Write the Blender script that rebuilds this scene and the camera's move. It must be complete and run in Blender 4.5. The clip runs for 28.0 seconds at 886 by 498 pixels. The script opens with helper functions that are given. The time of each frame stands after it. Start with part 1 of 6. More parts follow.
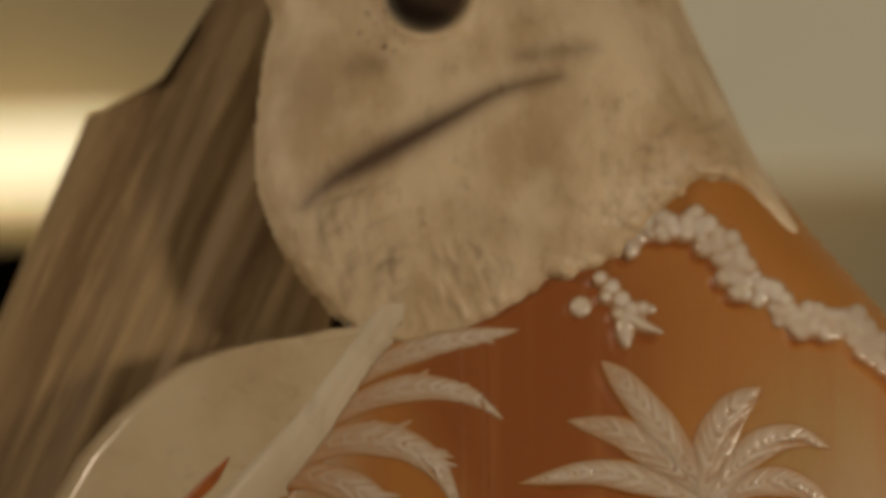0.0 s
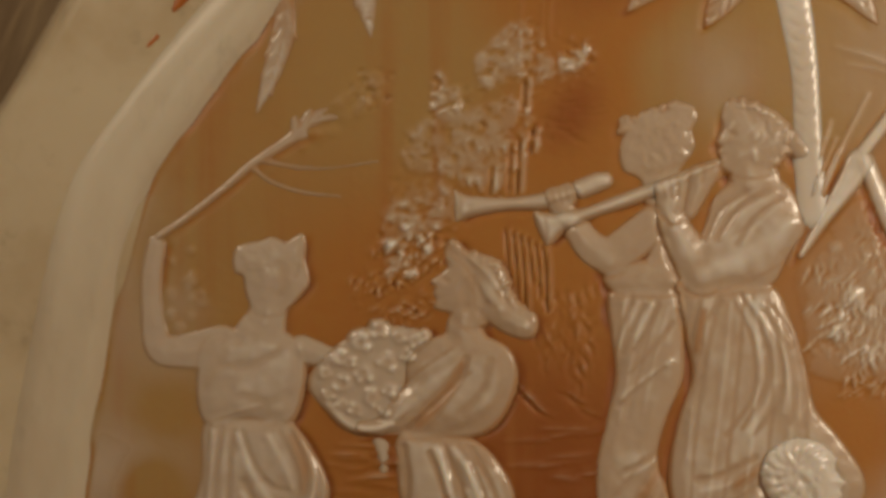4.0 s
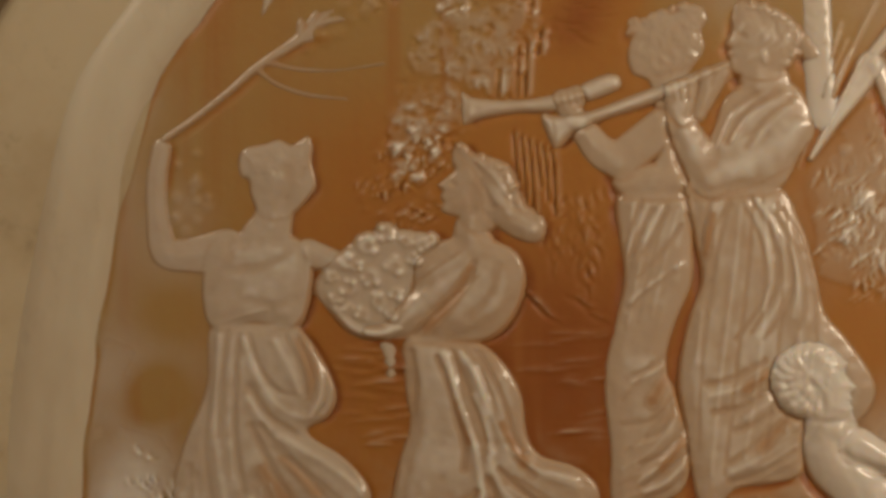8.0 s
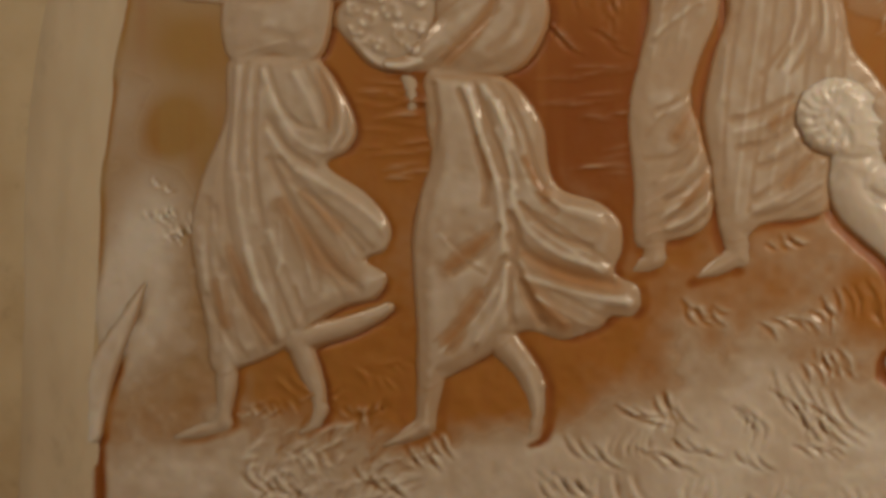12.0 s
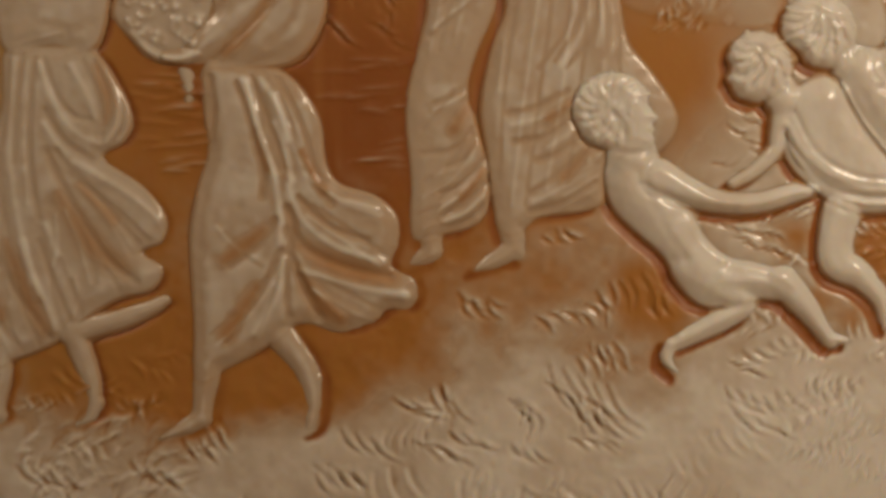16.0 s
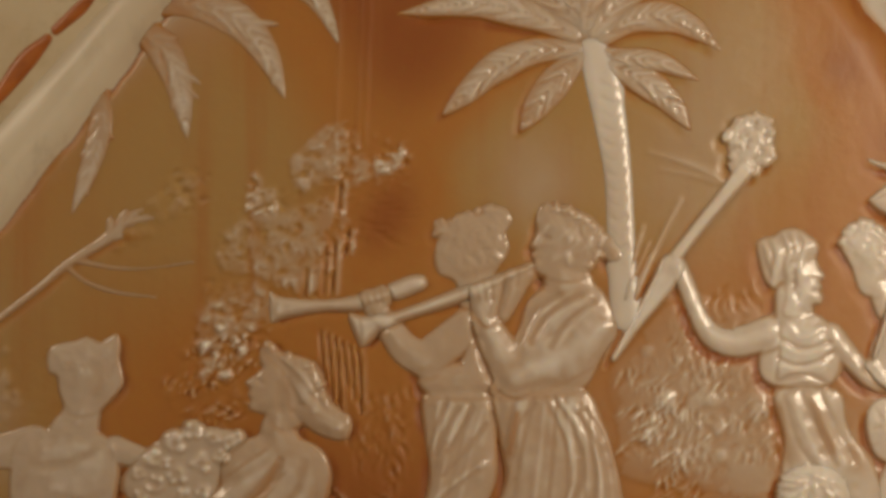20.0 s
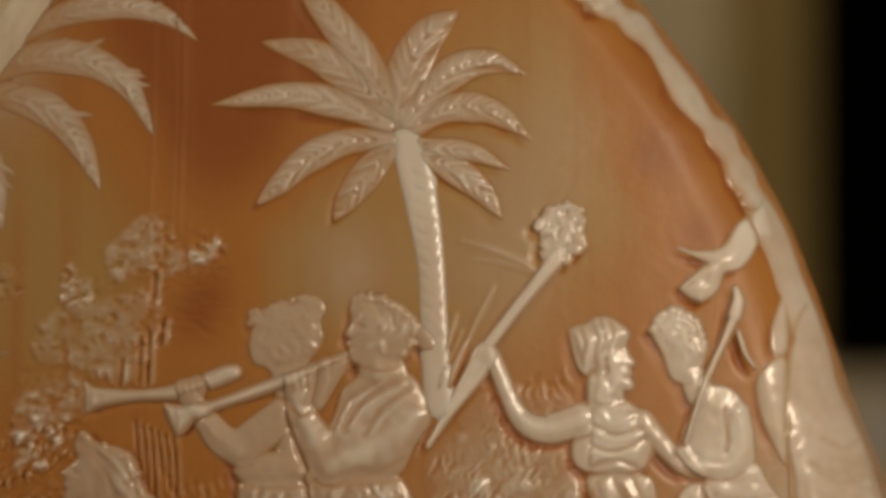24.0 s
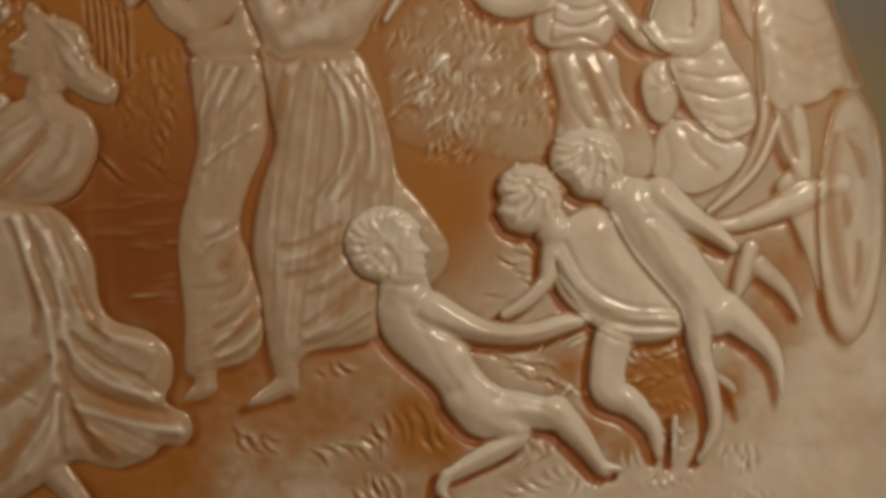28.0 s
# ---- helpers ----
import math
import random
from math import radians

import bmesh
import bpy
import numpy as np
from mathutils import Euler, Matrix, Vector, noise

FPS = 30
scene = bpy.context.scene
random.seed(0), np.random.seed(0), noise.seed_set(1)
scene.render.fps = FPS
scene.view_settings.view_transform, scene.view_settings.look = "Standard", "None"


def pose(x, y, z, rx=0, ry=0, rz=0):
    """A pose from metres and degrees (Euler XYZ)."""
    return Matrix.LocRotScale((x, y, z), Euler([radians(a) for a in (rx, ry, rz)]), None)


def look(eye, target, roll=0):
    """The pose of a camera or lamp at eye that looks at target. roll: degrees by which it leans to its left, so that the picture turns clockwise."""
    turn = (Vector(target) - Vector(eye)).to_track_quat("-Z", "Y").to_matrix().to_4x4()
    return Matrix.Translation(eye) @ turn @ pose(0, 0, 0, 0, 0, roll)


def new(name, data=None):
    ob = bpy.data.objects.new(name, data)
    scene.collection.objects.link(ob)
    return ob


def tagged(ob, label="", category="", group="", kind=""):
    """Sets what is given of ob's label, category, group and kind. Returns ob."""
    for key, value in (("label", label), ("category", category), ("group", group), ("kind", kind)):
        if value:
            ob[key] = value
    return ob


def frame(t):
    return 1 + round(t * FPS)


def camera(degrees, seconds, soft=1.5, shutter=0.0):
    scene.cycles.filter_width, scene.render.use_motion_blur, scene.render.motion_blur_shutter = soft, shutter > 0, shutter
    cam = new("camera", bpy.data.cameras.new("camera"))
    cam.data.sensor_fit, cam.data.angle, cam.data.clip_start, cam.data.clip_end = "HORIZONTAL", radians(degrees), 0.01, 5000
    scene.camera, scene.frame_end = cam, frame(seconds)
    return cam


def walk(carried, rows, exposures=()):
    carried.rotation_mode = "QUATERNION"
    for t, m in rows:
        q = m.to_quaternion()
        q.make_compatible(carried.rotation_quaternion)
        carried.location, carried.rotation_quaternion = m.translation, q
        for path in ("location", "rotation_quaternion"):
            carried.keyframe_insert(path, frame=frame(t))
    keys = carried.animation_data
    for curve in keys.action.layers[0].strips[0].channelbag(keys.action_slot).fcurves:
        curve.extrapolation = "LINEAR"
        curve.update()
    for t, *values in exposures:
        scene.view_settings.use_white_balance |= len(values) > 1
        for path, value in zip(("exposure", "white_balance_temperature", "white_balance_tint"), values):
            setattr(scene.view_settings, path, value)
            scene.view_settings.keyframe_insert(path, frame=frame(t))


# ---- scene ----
cam = camera(14.0, 28.0, soft=3.9)
cam.data.dof.use_dof = True
cam.data.dof.focus_distance = 0.384
cam.data.dof.aperture_fstop = 14.0
WALK = [
    (0.0, pose(0.00944, -0.39279, 0.04836, 98.444, 0.727, 2.587)),
    (0.5, pose(0.00938, -0.39103, 0.04883, 96.971, 0.584, 2.728)),
    (1.0, pose(0.00933, -0.38972, 0.04916, 95.532, 0.469, 2.862)),
    (1.5, pose(0.00926, -0.38834, 0.04937, 94.638, 0.419, 2.881)),
    (2.0, pose(0.00926, -0.38813, 0.04948, 93.606, 0.360, 2.933)),
    (2.5, pose(0.00924, -0.38761, 0.04959, 92.642, 0.281, 3.061)),
    (3.0, pose(0.00927, -0.38774, 0.04969, 91.398, 0.269, 3.355)),
    (3.5, pose(0.00920, -0.38653, 0.04978, 90.397, 0.207, 3.391)),
    (4.0, pose(0.00911, -0.38485, 0.04982, 89.227, 0.211, 3.512)),
    (4.5, pose(0.00910, -0.38469, 0.04982, 89.211, 0.101, 3.494)),
    (6.5, pose(0.00900, -0.38306, 0.04980, 88.552, 0.199, 3.591)),
    (7.0, pose(0.00898, -0.38273, 0.04979, 88.174, 0.278, 3.635)),
    (7.5, pose(0.00895, -0.38239, 0.04977, 87.785, 0.235, 3.611)),
    (8.0, pose(0.00893, -0.38203, 0.04976, 87.691, 0.265, 3.626)),
    (8.5, pose(0.00892, -0.38185, 0.04975, 87.650, 0.254, 3.610)),
    (9.0, pose(0.00892, -0.38200, 0.04974, 87.168, 0.302, 3.941)),
    (9.5, pose(0.00885, -0.38095, 0.04966, 86.384, 0.206, 3.907)),
    (10.0, pose(0.00881, -0.38035, 0.04961, 85.999, 0.157, 3.939)),
    (10.5, pose(0.00873, -0.37919, 0.04947, 85.124, 0.108, 3.999)),
    (11.0, pose(0.00866, -0.37822, 0.04933, 84.547, 0.004, 4.011)),
    (11.5, pose(0.00862, -0.37767, 0.04923, 84.043, -0.029, 4.010)),
    (13.5, pose(0.00862, -0.37614, 0.04888, 82.499, -0.113, 3.159)),
    (14.0, pose(0.00873, -0.37605, 0.04888, 82.560, -0.218, 2.214)),
    (14.5, pose(0.00879, -0.37646, 0.04898, 82.937, -0.329, 1.820)),
    (15.0, pose(0.00884, -0.37653, 0.04899, 82.969, -0.404, 1.361)),
    (15.5, pose(0.00893, -0.37658, 0.04900, 82.990, -0.505, 0.655)),
    (16.0, pose(0.00895, -0.37740, 0.04914, 83.410, -0.569, 0.539)),
    (16.5, pose(0.00897, -0.37810, 0.04927, 83.966, -0.608, 0.382)),
    (17.0, pose(0.00897, -0.37900, 0.04942, 84.709, -0.545, 0.374)),
    (17.5, pose(0.00898, -0.37998, 0.04954, 85.321, -0.579, 0.409)),
    (18.0, pose(0.00899, -0.38154, 0.04969, 86.069, -0.464, 0.453)),
    (18.5, pose(0.00900, -0.38304, 0.04980, 87.271, -0.325, 0.563)),
    (19.0, pose(0.00901, -0.38411, 0.04983, 88.081, -0.291, 0.604)),
    (19.5, pose(0.00902, -0.38509, 0.04982, 89.488, -0.243, 0.633)),
    (20.0, pose(0.00903, -0.38605, 0.04976, 90.854, -0.178, 0.555)),
    (20.5, pose(0.00904, -0.38763, 0.04959, 92.624, -0.326, 0.520)),
    (22.5, pose(0.00893, -0.38993, 0.04946, 92.840, -0.152, -0.559)),
    (23.0, pose(0.00881, -0.38989, 0.04947, 92.777, -0.053, -1.570)),
    (23.5, pose(0.00877, -0.38928, 0.04952, 92.596, 0.032, -2.182)),
    (24.0, pose(0.00876, -0.38881, 0.04957, 92.288, 0.187, -2.426)),
    (24.5, pose(0.00879, -0.38779, 0.04969, 91.335, 0.134, -2.601)),
    (25.0, pose(0.00883, -0.38649, 0.04977, 90.584, 0.141, -2.852)),
    (25.5, pose(0.00890, -0.38508, 0.04980, 89.967, 0.150, -3.007)),
    (26.0, pose(0.00895, -0.38397, 0.04983, 88.270, 0.102, -3.005)),
    (26.5, pose(0.00908, -0.38153, 0.04972, 86.939, -0.113, -2.956)),
    (27.0, pose(0.00914, -0.38045, 0.04963, 86.304, -0.075, -2.978)),
    (27.5, pose(0.00921, -0.37911, 0.04949, 85.575, -0.147, -3.015)),
    (28.0, pose(0.00923, -0.37877, 0.04946, 85.526, -0.103, -3.077)),
]
walk(cam, WALK, exposures=[(0.0, -0.58), (1.0, -0.4), (3.0, -0.27), (8.0, -0.27), (11.0, -0.25), (15.0, -0.26), (20.0, -0.24), (25.0, -0.43), (28.0, -0.5)])

# ---- light: two unseen warm lamps added close beside the shell, and the dim warm room ----
world = bpy.data.worlds.new("room_light")
scene.world = world
world.use_nodes = True
world.node_tree.nodes["Background"].inputs["Color"].default_value = (1.0, 0.80, 0.58, 1)
world.node_tree.nodes["Background"].inputs["Strength"].default_value = 0.17


def lamp(name, eye, target, size, watts, colour):
    data = bpy.data.lights.new(name, "AREA")
    data.shape, data.size, data.energy, data.color = "DISK", size, watts, colour
    ob = new(name, data)
    ob.matrix_world = look(eye, target)
    return tagged(ob, kind="structure")


lamp("added_lamp_right", (0.16, -0.15, 0.10), (0.03, 0, 0.03), 0.03, 0.305, (1.0, 0.81, 0.60))
lamp("added_lamp_left", (-0.24, -0.15, 0.20), (-0.02, 0, 0.05), 0.03, 0.31, (1.0, 0.80, 0.58))

# ---- drawing units: the carving is laid out in steps of 0.06 mm on an upright board ----
U = 6e-5
FAR = 6385.0          # from the board to the eye point about which depth is laid out
MX, MZ = 150.0, 830.0
# each drawing sheet lies on the board by a plane projection of its own
SHEETS = {
    "a": (813.41, 12.84, -138.51, -5.4963, 789.94, 1778.87, 0.0058395, -0.018155),
    "b": (798.25, 7.5425, -171.34, -0.65545, 787.54, 1348.68, 0.0062722, -0.0099158),
    "c": (783.59, 2.3631, -254.59, 2.8158, 787.49, 572.07, 0.0077635, 0.004986),
    "d": (778.75, -3.4349, -297.72, 7.0559, 785.53, 219.00, 0.0086478, 0.011721),
    "e": (777.36, -4.8086, -202.45, 7.1178, 784.07, -12.06, 0.006868, 0.016154),
    "f": (776.79, -5.5074, -1.6868, 7.9259, 783.08, 42.31, 0.0030458, 0.015122),
    "g": (786.67, -3.6489, 82.72, 5.0787, 789.49, 616.08, 0.0013154, 0.0041068),
    "h": (798.31, -2.6735, 324.97, -2.0439, 793.26, 1139.81, -0.0033741, -0.0059521),
    "i": (795.54, 0.53492, 420.49, -6.8881, 792.31, 1085.35, -0.0051895, -0.0049229),
    "l": (790.06, 1.3525, 468.11, -7.0146, 790.85, 895.21, -0.0061144, -0.0012673),
    "j": (785.15, 3.1944, 485.19, -6.759, 789.91, 636.93, -0.0064551, 0.0036961),
    "k": (776.48, 3.3463, 493.19, -4.0507, 784.17, 329.64, -0.0066023, 0.0096198),
    "n": (776.83, -5.2312, -48.403, 7.6688, 783.15, 38.576, 0.0039312, 0.01519),
    "m": (794.82, 4.3988, -224.37, 2.2482, 792.38, 986.07, 0.007215, -0.0029622),
}


def on_board(sheet, x, y):
    a, b, c, d, e, f, g, h = SHEETS[sheet]
    u, v = (np.asarray(x, float) - 784) / 784, (441 - np.asarray(y, float)) / 784
    w = g * u + h * v + 1
    return (a * u + b * v + c) / w, (d * u + e * v + f) / w


# ---- the shell's surface ----
EDGE_Z = [-700, -300, 0, 250, 460, 580, 710, 830, 985, 1120, 1295, 1400, 1530, 1650, 1790, 1870, 2020, 2240]
EDGE_X = [1180, 1330, 1350, 1310, 1265, 1248, 1200, 1152, 1102, 1050, 958, 880, 778, 668, 548, 488, 393, 285]
ROLL = 150.0


def edge_x(z):
    return np.interp(z, EDGE_Z, EDGE_X)


def place(x, z, h):
    """Metres, from the board's x and z and the height h of the carving over the shell's curved face."""
    x, z, h = np.broadcast_arrays(np.asarray(x, float), np.asarray(z, float), np.asarray(h, float))
    ex = edge_x(z)
    back = 90 * ((x - 150) / 1000) ** 2 + 70 * ((z - 700) / 1100) ** 2
    s = np.clip((x - (ex - ROLL)) / ROLL, 0, 0.999)
    back = back + ROLL * 1.3 * (1 - np.sqrt(1 - s * s))
    depth = back - h * np.sqrt(1 - 0.8 * s * s)
    px = x + 0.6 * h * s * s
    k = (FAR + depth) / FAR
    return np.stack([(MX + (px - MX) * k) * U, depth * U, (MZ + (z - MZ) * k) * U], -1)


def grid_mesh(name, pts, keep=None, layer=None, tone=None):
    """A mesh from a grid of places (rows, columns, 3); keep: which corners count; layer, tone: values kept at the points."""
    n, m = pts.shape[:2]
    idx = np.arange(n * m).reshape(n, m)
    quads = np.stack([idx[:-1, :-1], idx[:-1, 1:], idx[1:, 1:], idx[1:, :-1]], -1).reshape(-1, 4)
    if keep is not None:
        quads = quads[keep.reshape(-1)[quads].any(1)]
    used, quads = np.unique(quads, return_inverse=True)
    quads = quads.reshape(-1, 4)
    me = bpy.data.meshes.new(name)
    me.vertices.add(len(used))
    me.vertices.foreach_set("co", pts.reshape(-1, 3)[used].astype(np.float32).ravel())
    me.loops.add(quads.size)
    me.loops.foreach_set("vertex_index", quads.astype(np.int32).ravel())
    me.polygons.add(len(quads))
    me.polygons.foreach_set("loop_start", np.arange(0, quads.size, 4, dtype=np.int32))
    me.polygons.foreach_set("use_smooth", np.ones(len(quads), bool))
    for key, values in (("layer", layer), ("tone", tone)):
        if values is not None:
            at = me.attributes.new(key, "FLOAT", "POINT")
            at.data.foreach_set("value", np.broadcast_to(values, (n, m)).reshape(-1)[used].astype(np.float32))
    me.update(calc_edges=True)
    return me


def part(name, me, material, parent, label=""):
    ob = new(name, me)
    me.materials.append(material)
    ob.parent = parent
    return tagged(ob, label)


# ---- materials ----
def principled(name):
    mat = bpy.data.materials.new(name)
    mat.use_nodes = True
    t = mat.node_tree
    return mat, t, t.nodes["Principled BSDF"]


def add(t, kind, **sets):
    node = t.nodes.new(kind)
    for key, value in sets.items():
        node.inputs[key].default_value = value
    return node


def mixed(t, fac, a, b):
    """A colour mix; a and b are colours or sockets."""
    node = t.nodes.new("ShaderNodeMix")
    node.data_type = "RGBA"
    for slot, value in ((0, fac), (6, a), (7, b)):
        if isinstance(value, (int, float)):
            node.inputs[slot].default_value = value
        elif isinstance(value, tuple):
            node.inputs[slot].default_value = (*value, 1)
        else:
            t.links.new(value, node.inputs[slot])
    return node.outputs[2]


def ramp(t, source, low, high):
    node = t.nodes.new("ShaderNodeMapRange")
    node.interpolation_type = "SMOOTHSTEP"
    t.links.new(source, node.inputs[0])
    node.inputs[1].default_value, node.inputs[2].default_value = low, high
    return node.outputs[0]


def textured(t, kind, scale, stretch=(1, 1, 1), lean=0.0, **sets):
    co = t.nodes.new("ShaderNodeTexCoord")
    turn = t.nodes.new("ShaderNodeMapping")
    turn.inputs["Rotation"].default_value = (0, radians(lean), 0)
    mp = t.nodes.new("ShaderNodeMapping")
    mp.inputs["Scale"].default_value = stretch
    t.links.new(co.outputs["Object"], turn.inputs["Vector"])
    t.links.new(turn.outputs[0], mp.inputs["Vector"])
    node = add(t, kind, Scale=scale, **sets)
    t.links.new(mp.outputs[0], node.inputs["Vector"])
    return node


def attribute(t, name):
    node = t.nodes.new("ShaderNodeAttribute")
    node.attribute_name = name
    return node.outputs["Fac"]


def relief(t, bsdf, source, strength, distance):
    b = add(t, "ShaderNodeBump", Strength=strength, Distance=distance)
    t.links.new(source, b.inputs["Height"])
    t.links.new(b.outputs[0], bsdf.inputs["Normal"])


WHITE, PINK = (0.73, 0.69, 0.625), (0.49, 0.378, 0.27)
ORANGE, TAN, RUST = (0.41, 0.176, 0.030), (0.40, 0.245, 0.080), (0.29, 0.088, 0.011)


def carved_shell():
    """Shell of two layers: a white one that is left thick on the figures, over an amber one."""
    mat, t, b = principled("carved_shell")
    cloud = textured(t, "ShaderNodeTexNoise", 90, (1, 1, 0.5), Detail=4.0, Roughness=0.6)
    streak = textured(t, "ShaderNodeTexNoise", 60, (6, 1, 0.35), Detail=3.0)
    tone = attribute(t, "tone")
    amber = mixed(t, ramp(t, tone, 0.0, 1.0), ORANGE, TAN)
    amber = mixed(t, ramp(t, tone, 0.0, -1.0), amber, RUST)
    amber = mixed(t, ramp(t, streak.outputs["Fac"], 0.45, 0.95), amber, (0.38, 0.15, 0.032))
    white = mixed(t, ramp(t, cloud.outputs["Fac"], 0.35, 0.75), WHITE, (0.62, 0.54, 0.45))
    layer = attribute(t, "layer")
    uneven = t.nodes.new("ShaderNodeMath")
    uneven.operation = "MULTIPLY_ADD"
    t.links.new(cloud.outputs["Fac"], uneven.inputs[0])
    uneven.inputs[1].default_value = 4.0
    t.links.new(layer, uneven.inputs[2])
    blotch = textured(t, "ShaderNodeTexNoise", 240, (1, 1, 0.8), Detail=3.0, Roughness=0.6)
    uneven2 = t.nodes.new("ShaderNodeMath")
    uneven2.operation = "MULTIPLY_ADD"
    t.links.new(blotch.outputs["Fac"], uneven2.inputs[0])
    uneven2.inputs[1].default_value = 2.0
    t.links.new(uneven.outputs[0], uneven2.inputs[2])
    uneven = uneven2
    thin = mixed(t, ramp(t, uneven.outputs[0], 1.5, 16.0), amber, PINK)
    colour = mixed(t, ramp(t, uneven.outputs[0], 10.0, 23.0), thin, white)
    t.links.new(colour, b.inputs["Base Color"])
    gloss = t.nodes.new("ShaderNodeMapRange")
    t.links.new(uneven.outputs[0], gloss.inputs[0])
    for slot, value in ((1, 1.0), (2, 12.0), (3, 0.50), (4, 0.26)):
        gloss.inputs[slot].default_value = value
    t.links.new(gloss.outputs[0], b.inputs["Roughness"])
    b.inputs["Specular IOR Level"].default_value = 0.5
    b.inputs["Subsurface Weight"].default_value = 0.75
    b.inputs["Subsurface Radius"].default_value = (1.0, 0.75, 0.5)
    b.inputs["Subsurface Scale"].default_value = 0.0011
    fine = textured(t, "ShaderNodeTexNoise", 300, Detail=5.0, Roughness=0.65)
    tool = textured(t, "ShaderNodeTexNoise", 1100, (1, 1, 0.6), Detail=2.0)
    both = t.nodes.new("ShaderNodeMath")
    both.operation = "MULTIPLY_ADD"
    t.links.new(tool.outputs["Fac"], both.inputs[0])
    both.inputs[1].default_value = 0.22
    t.links.new(fine.outputs["Fac"], both.inputs[2])
    relief(t, b, both.outputs[0], 0.17, 0.0005)
    return mat


def plain_shell(name, colour, other, rough, scale, stretch=(1, 1, 1), bump=0.3):
    mat, t, b = principled(name)
    a = textured(t, "ShaderNodeTexNoise", scale, stretch, Detail=6.0, Roughness=0.6)
    f = textured(t, "ShaderNodeTexNoise", scale * 7, stretch, Detail=4.0)
    col = mixed(t, ramp(t, a.outputs["Fac"], 0.35, 0.7), colour, other)
    mid = textured(t, "ShaderNodeTexNoise", scale * 3.2, stretch, Detail=5.0, Roughness=0.7)
    col = mixed(t, ramp(t, mid.outputs["Fac"], 0.52, 0.85), col, tuple(0.72 * q for q in other))
    # tone browns the shell: stains and specks, and shade painted into the knob's hollows
    dirt_shade = t.nodes.new("ShaderNodeMath")
    dirt_shade.operation = "MULTIPLY"
    t.links.new(attribute(t, "tone"), dirt_shade.inputs[0])
    t.links.new(ramp(t, f.outputs["Fac"], -0.6, 0.5), dirt_shade.inputs[1])
    t.links.new(mixed(t, dirt_shade.outputs[0], col, (0.085, 0.046, 0.022)), b.inputs["Base Color"])
    b.inputs["Roughness"].default_value = rough
    b.inputs["Subsurface Weight"].default_value = 0.2
    b.inputs["Subsurface Radius"].default_value = (1.0, 0.6, 0.35)
    b.inputs["Subsurface Scale"].default_value = 0.001
    relief(t, b, f.outputs["Fac"], bump, 0.0003)
    return mat


SHELL = carved_shell()
LIP = plain_shell("polished_lip", (0.58, 0.485, 0.33), (0.49, 0.385, 0.24), 0.16, 70, bump=0.06)
TRUNK = plain_shell("polished_trunk", (0.62, 0.54, 0.405), (0.54, 0.445, 0.315), 0.42, 60, (1, 1, 0.5), bump=0.15)
CHALK = plain_shell("weathered_shell", (0.68, 0.555, 0.375), (0.47, 0.345, 0.195), 0.5, 120, (1, 1, 0.6), bump=0.4)


def striated():
    mat, t, b = principled("striated_shell")
    a = textured(t, "ShaderNodeTexNoise", 130, (1, 1, 0.07), -24.0, Detail=6.0, Roughness=0.65)
    c = textured(t, "ShaderNodeTexNoise", 420, (1, 1, 0.05), -24.0, Detail=6.0, Roughness=0.7)
    col = mixed(t, ramp(t, a.outputs["Fac"], 0.32, 0.68), (0.165, 0.097, 0.038), (0.34, 0.235, 0.118))
    col = mixed(t, ramp(t, c.outputs["Fac"], 0.48, 0.7), col, (0.44, 0.31, 0.15))
    t.links.new(col, b.inputs["Base Color"])
    b.inputs["Roughness"].default_value = 0.6
    relief(t, b, c.outputs["Fac"], 0.5, 0.0004)
    return mat


STRIATED = striated()
GAP = plain_shell("amber_gap", (0.42, 0.125, 0.012), (0.27, 0.07, 0.007), 0.4, 150, bump=0.1)


def flat(name, colour, rough=0.6, glow=0.0):
    mat, t, b = principled(name)
    n = textured(t, "ShaderNodeTexNoise", 9, Detail=3.0)
    t.links.new(mixed(t, ramp(t, n.outputs["Fac"], 0.3, 0.7), colour, tuple(0.8 * q for q in colour)), b.inputs["Base Color"])
    b.inputs["Roughness"].default_value = rough
    b.inputs["Specular IOR Level"].default_value = 0.0
    # glow: the light strip's own, or added to walls in place of room light
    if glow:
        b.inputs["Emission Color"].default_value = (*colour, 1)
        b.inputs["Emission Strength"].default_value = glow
    return mat


# ---- carving tools ----
def curve(pts, n=7, closed=False):
    """A smooth line through a few points (any number of columns)."""
    p = np.asarray(pts, float)
    if len(p) == 1:
        return p
    if closed:
        q = np.concatenate([p[-1:], p, p[:2]])
    else:
        q = np.concatenate([2 * p[:1] - p[1:2], p, 2 * p[-1:] - p[-2:-1]])
    out = []
    for i in range(1, len(q) - 2):
        a, b, c, d = q[i - 1:i + 3]
        for s in np.arange(n) / n:
            out.append(0.5 * (2 * b + (c - a) * s + (2 * a - 5 * b + 4 * c - d) * s ** 2 + (3 * b - a - 3 * c + d) * s ** 3))
    if not closed:
        out.append(p[-1])
    return np.array(out)


def chain(X, Z, line):
    """How far inside a tapering stroke (x, z, r rows) each place is: positive inside."""
    best = np.full(X.shape, -1e9)
    if len(line) == 1:
        return line[0, 2] - np.hypot(X - line[0, 0], Z - line[0, 1])
    for (ax, az, ar), (bx, bz, br) in zip(line[:-1], line[1:]):
        dx, dz = bx - ax, bz - az
        s = np.clip(((X - ax) * dx + (Z - az) * dz) / max(dx * dx + dz * dz, 1e-9), 0, 1)
        best = np.maximum(best, ar + (br - ar) * s - np.hypot(X - ax - s * dx, Z - az - s * dz))
    return best


